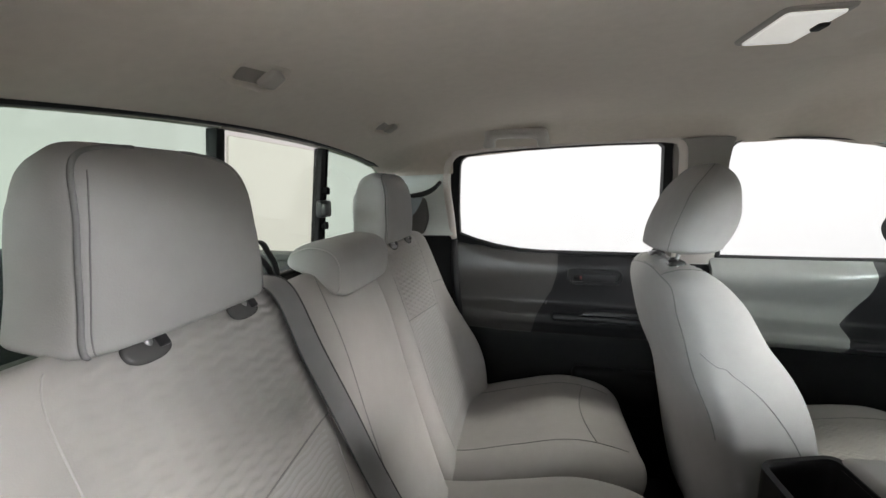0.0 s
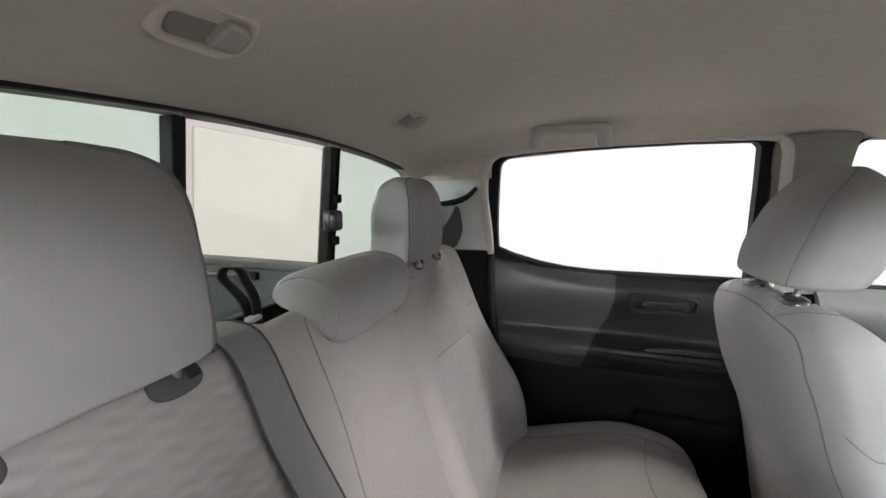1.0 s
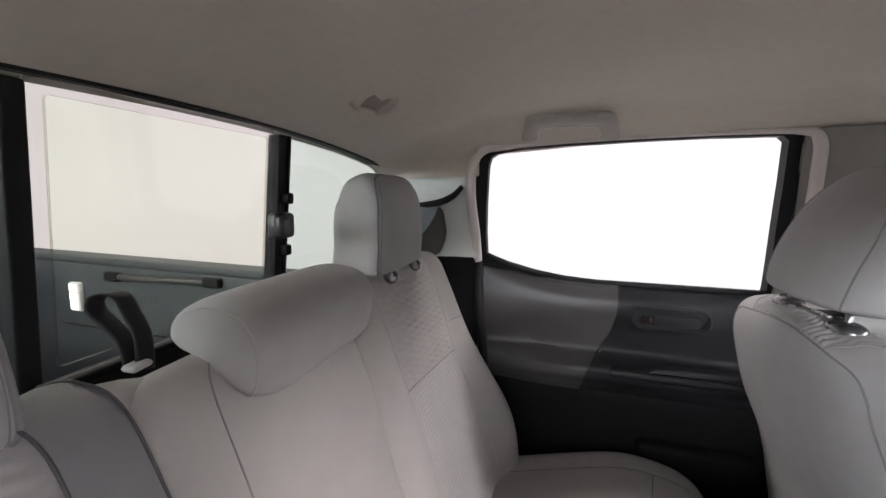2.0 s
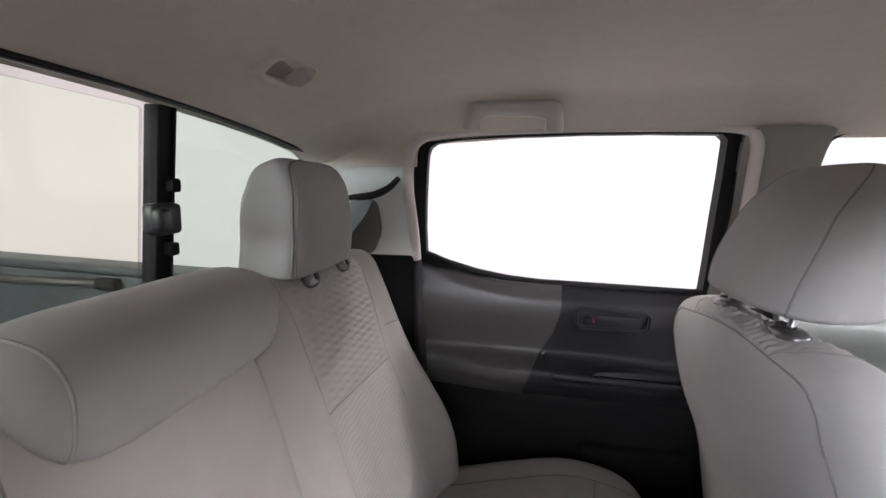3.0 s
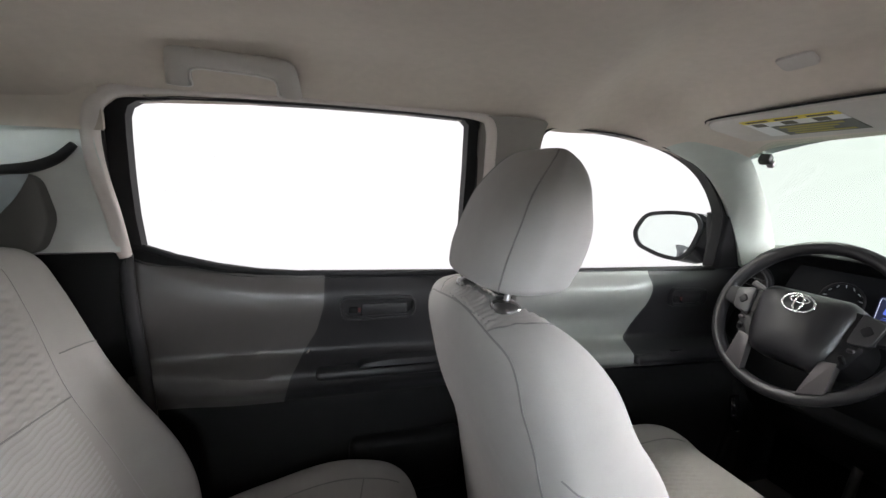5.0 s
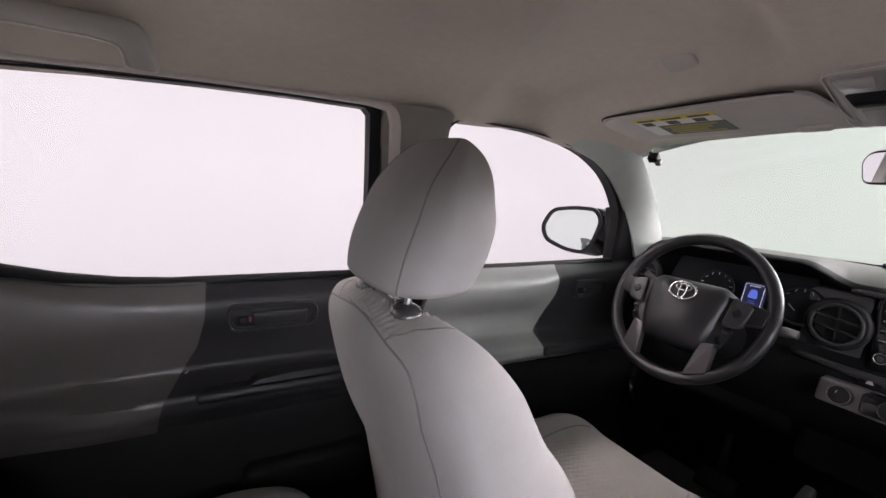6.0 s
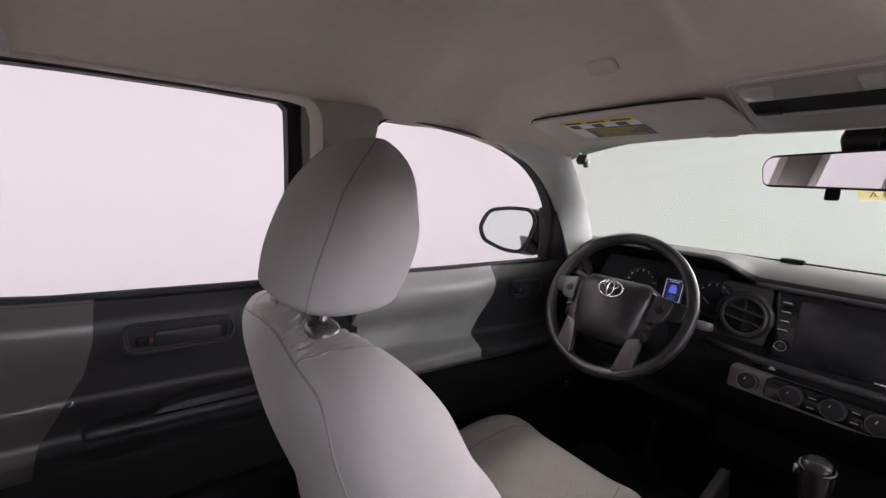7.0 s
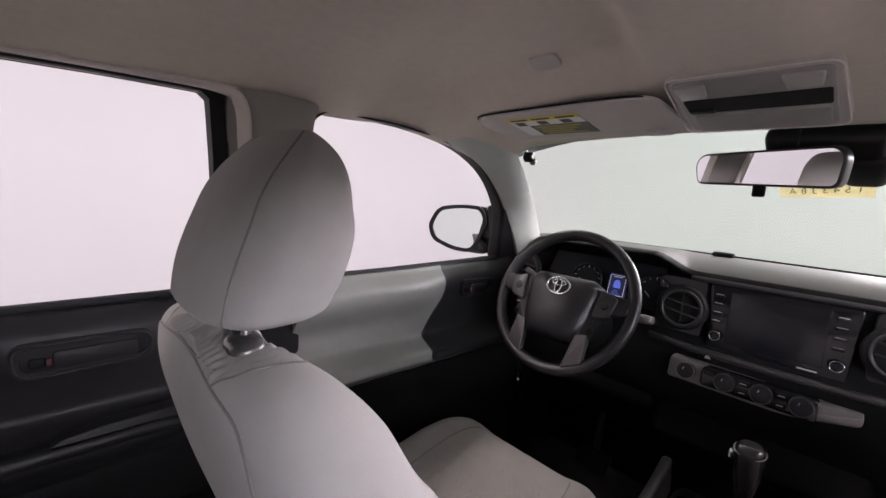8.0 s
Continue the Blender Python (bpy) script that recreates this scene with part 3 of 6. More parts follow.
# ---- windscreen ----
def screen_point(y, v):
    """v from the header (0) to the cowl (1)."""
    a = abs(y) / 0.66
    x0, x1 = 1.445 - 0.075 * a * a, 2.03 - 0.20 * a * a
    return Vector((x0 + (x1 - x0) * v, y, 1.212 + (0.905 - 1.212) * v + 0.008 * math.sin(math.pi * v)))


def windscreen():
    w = empty("window_2", (1.5, 0, 1.19), "wide laminated windscreen with a faint green tint", "windscreen", "", "structure")
    def fn(u, v):
        half = 0.515 + 0.145 * v
        return screen_point(half * (2 * u - 1), v)
    g = sheet("pane", fn, 30, 16, SCREEN_GLASS, w, 0.005, "", away=(0.5, 0, 0.8))
    g.visible_shadow = False
    tube("window_seal", [fn(1, k / 20) + Vector((-0.004, -0.003, 0.0)) for k in range(21)], 0.004, RUBBER, w)
    tube("window_seal", [fn(0, k / 20) + Vector((-0.004, 0.003, 0.0)) for k in range(21)], 0.004, RUBBER, w)
    return w


windscreen()


# ---- doors on the driver's side ----
def side_place(off):
    return lambda x, z, d: Vector((x, side_y(x, z) - off + d, z))


def resample(loop, n, start):
    """The loop in n even steps, begun at the point nearest to start."""
    pts = [Vector(p) for p in loop]
    k0 = min(range(len(pts)), key=lambda k: (pts[k] - Vector(start)).length)
    pts = pts[k0:] + pts[:k0]
    seg = [(pts[(i + 1) % len(pts)] - pts[i]).length for i in range(len(pts))]
    total = sum(seg)
    out, i, acc = [], 0, 0.0
    for k in range(n):
        want = total * k / n
        while acc + seg[i] < want and i < len(seg) - 1:
            acc += seg[i]
            i += 1
        t = (want - acc) / max(seg[i], 1e-9)
        out.append(pts[i].lerp(pts[(i + 1) % len(pts)], t))
    return out


# outlines of the two side windows, in x and z
WIN_REAR = [Vector(p) for p in ([(0.112, 0.886)] + [tuple(q) for q in curve([(0.165, 0.866), (0.242, 0.846), (0.32, 0.834), (0.40, 0.829)], 12)] + [(0.50, 0.829), (0.60, 0.831), (0.70, 0.832), (0.785, 0.833)]
            + [(0.775, 0.92), (0.765, 1.00), (0.755, 1.09)] + [tuple(q) for q in rounded([(0.752, 1.12), (0.742, 1.188), (0.68, 1.188)], [0, 0.012, 0], 5)][6:12]
            + [(0.60, 1.186), (0.45, 1.180), (0.30, 1.171), (0.20, 1.163)] + [(0.135, 1.153), (0.121, 1.140), (0.117, 1.10), (0.112, 1.02), (0.110, 0.95)])]
WIN_FRONT = [Vector(p) for p in ([(0.965, 0.836), (1.10, 0.838), (1.25, 0.842), (1.40, 0.846), (1.50, 0.849), (1.615, 0.853)]
             + [tuple(q) for q in curve([(1.597, 0.92), (1.575, 0.985), (1.53, 1.045), (1.46, 1.105), (1.38, 1.147), (1.28, 1.177), (1.15, 1.194), (1.02, 1.196), (0.945, 1.192)], 30)]
             + [(0.925, 1.175), (0.918, 1.12), (0.935, 1.0), (0.95, 0.92)])]


def sill_rear(x):
    return lerp_keys([(0.09, 0.893), (0.112, 0.884), (0.165, 0.864), (0.242, 0.844), (0.32, 0.832), (0.40, 0.827), (0.785, 0.830)], x)


def rear_door_y(x, z):
    """Inner skin: rolls in from the sill, hollow above the armrest, armrest shelf, map pocket below."""
    y = 0.705
    top = sill_rear(x)
    y += 0.016 * smooth01(top - 0.045, top, z)
    y -= 0.014 * math.exp(-((z - 0.76) / 0.06) ** 2)
    reach = 0.030 + 0.030 * smooth01(0.15, 0.30, x) * (1 - smooth01(0.74, 0.84, x))
    y -= reach * smooth01(0.652, 0.618, z)
    y += 0.55 * reach * smooth01(0.598, 0.540, z)
    y -= 0.020 * smooth01(0.50, 0.36, z)
    return y


def door_handle_set(parent, x0, z0, y, length=0.175):
    bez = rounded([(x0, z0 - 0.030), (x0 + length, z0 - 0.026), (x0 + length + 0.004, z0 + 0.028), (x0 - 0.006, z0 + 0.030)], 0.026, 8)
    pl = lambda a, b, d: Vector((a, y + d, b))
    b2 = offset_loop(bez, -0.011)
    h = frame_ring("handle_bezel", b2, bez, pl, 0.02, BLACK_SOFT, parent, "black oval handle surround")
    tube("bezel_lip", [pl(p.x, p.y, -0.001) for p in offset_loop(bez, -0.004)], 0.0026, BLACK_SOFT, h, True, 8, "raised rim of the surround")
    slab("handle_cup", b2, lambda a, b, d: Vector((a, y + 0.016 + d, b)), 0.01, GLOSS_BLACK, h)
    lever = rounded([(x0 + 0.045, z0 - 0.020), (x0 + length - 0.022, z0 - 0.018), (x0 + length - 0.020, z0 + 0.012), (x0 + 0.045, z0 + 0.012)], 0.008, 4)
    slab("handle_lever", lever, lambda a, b, d: Vector((a, y + 0.002 + d, b)), 0.010, BLACK_SOFT, h, "black pull lever", 0.003)
    rbox("lock_tab", (0.020, 0.012, 0.016), (x0 + 0.028, y + 0.006, z0 - 0.004), BLACK, h, 0.004)
    rbox("lock_mark", (0.006, 0.004, 0.010), (x0 + 0.041, y + 0.001, z0 - 0.003), material("red_mark", (0.12, 0.02, 0.02), 0.5), h, 0.001)
    return h


def rear_door():
    d = empty("door_1", (0.45, 0.72, 0.1), "closed rear door with grey and black plastic trim", "car door", "", "structure")
    n = 110
    inner = resample(WIN_REAR, n, (0.112, 0.886))
    def grow(p):
        if p.y > 1.145 and 0.15 < p.x < 0.73:
            return 0.003
        return 0.012 + 0.018 * smooth01(0.20, 0.12, p.x) + 0.012 * smooth01(0.70, 0.745, p.x) - 0.004 * smooth01(0.84, 0.83, p.y)
    outer = offset_loop(inner, grow)
    frame_ring("window_frame", inner, outer, side_place(0.022), 0.03, RUBBER, d, "black rubber window channel")
    outer2 = offset_loop(outer, lambda p: 0.001 if p.y < 0.86 or (p.y > 1.145 and 0.13 < p.x < 0.74) else 0.008)
    frame_ring("window_lip", outer, outer2, side_place(0.028), 0.05, BLACK_SOFT, d, "narrow dark door frame lip")
    g = slab("pane", offset_loop(inner, 0.006), side_place(-0.004), 0.004, SIDE_GLASS, d, "clear side glass")
    g.visible_shadow = False
    # split of the grey upper skin and the black one: slants back downwards
    def split(z):
        return lerp_keys([(0.545, 0.375), (0.60, 0.385), (0.62, 0.390), (0.645, 0.412), (0.70, 0.442), (0.76, 0.456), (0.83, 0.458)], z)
    def skin(x, z):
        return rear_door_y(x, z)
    def fn_grey(u, v):
        z0 = 0.545
        xs = 0.085
        # walk u to the slanted split
        z = z0 + (0.829 - z0) * v
        x = xs + (split(z) - xs) * u
        hi = sill_rear(x)
        z = z0 + (hi - z0) * v
        return Vector((x, skin(x, z) - 0.004, z))
    sheet("upper_trim", fn_grey, 40, 40, DOOR_GREY_SHADED, d, 0.02, "grey moulded upper door trim", away=(0, 1, 0))
    def fn_black(u, v):
        z0 = 0.545
        z = z0 + (0.829 - z0) * v
        x = split(z) + (0.815 - split(z)) * u
        hi = sill_rear(x)
        z = z0 + (hi - z0) * v
        return Vector((x, skin(x, z), z))
    sheet("panel", fn_black, 40, 40, BLACK_SOFT, d, 0.02, "black upper door panel", away=(0, 1, 0))
    def fn_low(u, v):
        x, z = 0.085 + 0.73 * u, 0.06 + 0.486 * v
        return Vector((x, skin(x, z) + 0.004 * smooth01(0.53, 0.545, z), z))
    sheet("lower_panel", fn_low, 40, 40, BLACK, d, 0.02, "black lower door panel", away=(0, 1, 0))
    # body of the door behind the skin
    rbox("door_body", (0.74, 0.04, 0.76), (0.45, 0.765, 0.44), BODY, d, 0.01)
    door_handle_set(d, 0.495, 0.752, skin(0.57, 0.752) - 0.006)
    # armrest top with its pull cup and switch
    rbox("armrest", (0.36, 0.040, 0.026), (0.62, 0.652, 0.616), BLACK_SOFT, d, 0.012, label="black padded armrest")
    slab("pull_cup", rounded([(0.530, 0.628), (0.545, 0.640), (0.60, 0.646), (0.80, 0.648), (0.80, 0.628)], 0.004, 3), lambda a, b, dd: Vector((a, 0.634 + dd, b)), 0.03, BLACK_SOFT, d, "black grab edge", 0.003)
    rbox("window_switch", (0.030, 0.016, 0.010), (0.645, 0.665, 0.636), GLOSS_BLACK, d, 0.003)
    rbox("trim_clip", (0.005, 0.004, 0.012), (0.424, skin(0.42, 0.655) - 0.004, 0.648), CHROME, d, 0.001, (0, 35, 0))
    # bottle pocket
    rbox("door_pocket", (0.28, 0.05, 0.16), (0.66, 0.665, 0.36), BLACK, d, 0.02, label="black moulded bottle pocket")
    return d


rear_door()


def sill_front(x):
    return lerp_keys([(0.94, 0.833), (1.25, 0.838), (1.62, 0.849), (1.75, 0.86)], x)


def front_door_y(x, z):
    y = 0.700 - 0.036 * max(0.0, x - 0.8)
    top = sill_front(x)
    y += 0.012 * smooth01(top - 0.04, top, z)
    y -= 0.028 * math.exp(-((z - 0.78) / 0.05) ** 2) * (1 - 0.5 * smooth01(1.25, 1.4, x))
    y += 0.020 * math.exp(-((z - 0.69) / 0.035) ** 2) * (1 - smooth01(1.2, 1.36, x))
    shelf = 0.050 + 0.02 * smooth01(1.25, 1.4, x)
    y -= shelf * smooth01(0.648, 0.606, z)
    y += 0.6 * shelf * smooth01(0.590, 0.555, z)
    y -= 0.02 * smooth01(0.55, 0.40, z)
    return y


def front_door():
    d = empty("door_2", (1.3, 0.70, 0.1), "closed front door with grey and black plastic trim", "car door", "", "structure")
    n = 120
    inner = resample(WIN_FRONT, n, (0.965, 0.836))
    outer = offset_loop(inner, lambda p: 0.003 if (p.y > 1.10 and p.x < 1.44) or p.x < 0.965 and p.y > 0.9 else 0.012 + 0.012 * smooth01(1.40, 1.56, p.x) * (p.y > 0.86))
    frame_ring("window_frame", inner, outer, side_place(0.020), 0.03, RUBBER, d, "black rubber window channel")
    g = slab("pane", offset_loop(inner, 0.006), side_place(-0.004), 0.004, SIDE_GLASS, d, "clear side glass")
    g.visible_shadow = False
    def split(z):
        return lerp_keys([(0.555, 1.305), (0.60, 1.300), (0.64, 1.300), (0.68, 1.325), (0.74, 1.360), (0.79, 1.372), (0.845, 1.366)], z)
    def fn_grey(u, v):
        z0 = 0.560
        z = z0 + (0.838 - z0) * v
        x = 0.93 + (split(z) - 0.93) * u
        z = z0 + (sill_front(x) - z0) * v
        return Vector((x, front_door_y(x, z) - 0.004, z))
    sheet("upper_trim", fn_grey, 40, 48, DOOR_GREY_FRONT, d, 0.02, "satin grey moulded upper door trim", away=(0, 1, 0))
    def fn_black(u, v):
        z0 = 0.560
        z = z0 + (0.838 - z0) * v
        x = split(z) + (1.80 - split(z)) * u
        z = z0 + (sill_front(x) - z0) * v
        return Vector((x, front_door_y(x, z), z))
    sheet("panel", fn_black, 40, 40, BLACK_SOFT, d, 0.02, "black upper door panel", away=(0, 1, 0))
    def fn_low(u, v):
        x, z = 0.93 + 0.90 * u, 0.05 + 0.509 * v
        return Vector((x, front_door_y(x, z) - 0.008 * smooth01(0.50, 0.555, z), z))
    sheet("lower_panel", fn_low, 40, 40, BLACK, d, 0.02, "black lower door panel", away=(0, 1, 0))
    rbox("door_body", (0.92, 0.04, 0.76), (1.38, 0.765, 0.44), BODY, d, 0.01)
    door_handle_set(d, 1.440, 0.765, front_door_y(1.5, 0.765) - 0.006, 0.14)
    rbox("armrest", (0.34, 0.055, 0.028), (1.47, 0.635, 0.598), BLACK_SOFT, d, 0.012, label="black padded armrest")
    sw = rbox("switch_panel", (0.15, 0.045, 0.008), (1.50, 0.640, 0.614), GLOSS_BLACK, d, 0.003, label="glossy window switch panel")
    for k in range(4):
        rbox("window_switch", (0.022, 0.014, 0.007), (1.455 + 0.030 * (k % 4), 0.640 + 0.008 * (k % 2), 0.621), BLACK_SOFT, sw, 0.002)
    rbox("trim_edge", (0.36, 0.006, 0.006), (1.49, 0.612, 0.588), DARK_METAL, d, 0.002)
    # mirror sail panel in the front corner of the window
    sail = rounded([(1.622, 0.848), (1.80, 0.858), (1.70, 0.955), (1.590, 1.010), (1.570, 1.020)], 0.012, 4)
    slab("mirror_sail", sail, side_place(0.030), 0.05, BLACK_SOFT, d, "black mirror mounting triangle", 0.006)
    rbox("mirror_bar", (0.014, 0.02, 0.20), (1.606, 0.69, 0.925), RUBBER, d, 0.004, (0, -13, 0))
    # door mirror outside
    mc = Vector((1.66, 0.892, 0.925))
    look_back = Vector((-0.93, -0.36, 0.03)).normalized()
    fx = Vector((0, 0, 1)).cross(look_back).normalized()
    fz = look_back.cross(fx)
    lp = rounded([(-0.122, 0.000), (-0.092, 0.064), (-0.003, 0.078), (0.070, 0.077), (0.090, 0.042), (0.069, -0.038), (0.042, -0.074), (-0.024, -0.071), (-0.103, -0.044)], [0.02, 0.03, 0.03, 0.025, 0.02, 0.03, 0.02, 0.03, 0.02], 6)
    def mp(back):
        return lambda a, b, dd: mc + fx * a + fz * b - look_back * (dd + back)
    hull = rounded([(-0.146, -0.010), (-0.120, 0.068), (0.002, 0.091), (0.089, 0.088), (0.126, 0.058), (0.147, 0.007), (0.141, -0.056), (0.101, -0.090), (0.0, -0.088), (-0.120, -0.060)], [0.02, 0.04, 0.04, 0.03, 0.03, 0.03, 0.03, 0.03, 0.04, 0.03], 6)
    shell = slab("door_mirror", hull, mp(0.004), 0.10, GLOSS_BLACK, d, "black door mirror housing", 0.018, edge_seg=4)
    frame_ring("mirror_rim", lp, offset_loop(lp, 0.013), mp(-0.006), 0.02, BLACK_SOFT, shell)
    slab("mirror_glass", offset_loop(lp, -0.001), mp(0.0), 0.004, MIRROR, shell, "silvered mirror glass")
    rbox("mirror_arm", (0.06, 0.14, 0.045), (1.745, 0.785, 0.868), BLACK_SOFT, shell, 0.018, (10, 0, 12))
    return d


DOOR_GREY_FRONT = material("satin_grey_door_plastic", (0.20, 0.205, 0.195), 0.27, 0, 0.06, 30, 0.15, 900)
front_door()

# pale roof-side lip that follows both side windows
def roof_lip():
    keys = [(0.090, 0.875, 0.048, 13), (0.086, 0.95, 0.050, 13), (0.076, 1.05, 0.052, 14), (0.082, 1.118, 0.052, 14), (0.108, 1.160, 0.046, 13), (0.18, 1.176, 0.034, 10), (0.40, 1.189, 0.026, 8), (0.62, 1.197, 0.026, 8), (0.755, 1.197, 0.034, 10),
            (0.786, 1.175, 0.044, 12), (0.798, 1.11, 0.046, 12), (0.812, 1.0, 0.046, 12), (0.822, 0.90, 0.046, 12), (0.826, 0.80, 0.046, 12)]
    pts = curve([Vector((k[0], side_y(k[0], k[1]) - k[2], k[1])) for k in keys], 150)
    rad = [float(np.interp(q / 149 * (len(keys) - 1), range(len(keys)), [k[3] * 0.001 for k in keys])) for q in range(150)]
    tube("trim", pts, rad, LIP, None, False, 12, "pale beige rear door opening trim", 1.0, None, "trim", "structure")
    low = curve([Vector((x, side_y(x, 0.875) - 0.046 - 0.012 * (0.875 - z), z)) for x, z in ((0.090, 0.876), (0.094, 0.80), (0.104, 0.70), (0.118, 0.58), (0.125, 0.45))], 40)
    tube("trim", low, 0.0135, BLACK_SOFT, None, False, 12, "black rubber lower door opening trim", 1.0, None, "trim", "structure")
    # dark wiper strips along the window sills
    for lo, hi, fn in ((0.095, 0.80, sill_rear), (0.95, 1.63, sill_front)):
        pts = [Vector((x, side_y(x, fn(x)) - 0.016, fn(x) + 0.001)) for x in np.linspace(lo, hi, 60)]
        tube("trim", pts, 0.0085, RUBBER, None, False, 8, "black rubber window wiper strip", 1.0, None, "trim", "structure")


roof_lip()


# ---- seats ----
def wave_patch(name, pad, s0, s1, v0, v1, mat, parent, label, pitch_v=0.014, pitch_s=0.030, amp=0.0025, off=0.0012, nu=90, nv=110, slant=None):
    """An insert of quilted cloth on a pad's front, with rows of wavy ribs in relief; slant(s) shifts its lower edge."""
    length = (pad.face(0, v1) - pad.face(0, v0)).length
    vm = (v0 + v1) / 2
    width = (pad.face(s1(vm), vm) - pad.face(s0(vm), vm)).length if callable(s0) else (pad.face(s1, vm) - pad.face(s0, vm)).length
    def fn(u, w):
        lo = v0 + (slant(u) if slant else 0)
        v = lo + (v1 - lo) * w
        e0, e1 = (s0(v), s1(v)) if callable(s0) else (s0, s1)
        s = e0 + (e1 - e0) * u
        a, b = u * width, (v - v0) / (v1 - v0) * length
        ph = b / pitch_v + 0.16 * math.sin(2 * math.pi * a / pitch_s)
        h = 0.5 + 0.5 * math.sin(2 * math.pi * ph)
        rim = min(1.0, 12 * min(u, 1 - u, w + 0.02, 1 - w + 0.02))
        return pad.face(s, v, off * rim + amp * h * rim - 0.0008)
    v, f = grid(fn, nu, nv)
    return mesh(name, v, f, mat, parent, label)


def seam_line(pad, pts, parent, r=0.0009, mat=None, rear=False, off=0.0004, count=40):
    """A stitched seam: a thin cord through (s, v) points on the pad."""
    path = curve([Vector((a, b, 0)) for a, b in pts], count)
    fn = pad.rear if rear else pad.face
    tube("seam", [fn(max(-0.999, min(0.999, p.x)), p.y, off) for p in path], r, mat or SEAM, parent, False, 6)


def headrest_posts(parent, spots, z1, lean=0.0, size=(0.025, 0.0145, 0.007), mat=None):
    """Chrome posts with oval guides let into the cloth; spots: (place, normal)."""
    for at, nrm in spots:
        nrm = nrm.normalized()
        side = Vector((0, 1, 0))
        along = nrm.cross(side).normalized()
        p = tube("headrest_post", [at - Vector((0, 0, 0.03)), at, Vector((at.x + lean * (z1 - at.z), at.y, z1))], 0.0050, POST, parent, False, 12, "steel headrest post")
        def dome(u, v):
            a, r = 2 * math.pi * u, math.sin(math.pi / 2 * v)
            h = math.cos(math.pi / 2 * v) ** 0.7
            return at + side * (size[0] * r * math.copysign(abs(math.cos(a)) ** 0.8, math.cos(a))) + along * (size[1] * r * math.copysign(abs(math.sin(a)) ** 0.8, math.sin(a))) + nrm * (size[2] * h - 0.002)
        vv, ff = grid(dome, 36, 12, True)
        mesh("post_guide", vv, ff, mat or GUIDE, p, "dark grey glossy post guide", weld=0.0002)
        bm_at = at + side * (size[0] * 0.52) + nrm * (size[2] * 0.75)
        rbox("release_button", (0.012, 0.012, 0.005), bm_at, BLACK_SOFT, p, 0.002, (0, math.degrees(math.atan2(nrm.x, nrm.z)), 0))


def pad_spot(pad, y, z, lift=0.002):
    """Place and normal of a pad's front at a given y and height."""
    best = None
    for k in range(400):
        v = 0.80 + 0.2 * k / 400
        s = max(-0.98, min(0.98, (y - pad.yc) / max(1e-6, pad.section(v)[4])))
        p = pad.face(s, v)
        if best is None or abs(p.z - z) < abs(best[0].z - z):
            q = pad.face(s, v - 0.01)
            t = (p - q)
            best = (p, Vector((t.z, 0, -t.x)))
    n = best[1].normalized()
    return best[0] + n * lift, n


GUIDE = material("guide_plastic", (0.075, 0.072, 0.072), 0.25, 0.0, 0.05)
GUIDE_PALE = material("pale_guide_plastic", (0.13, 0.125, 0.125), 0.22, 0.6, 0.05)
POST = material("post_steel", (0.20, 0.195, 0.195), 0.32, 1.0, 0.05)


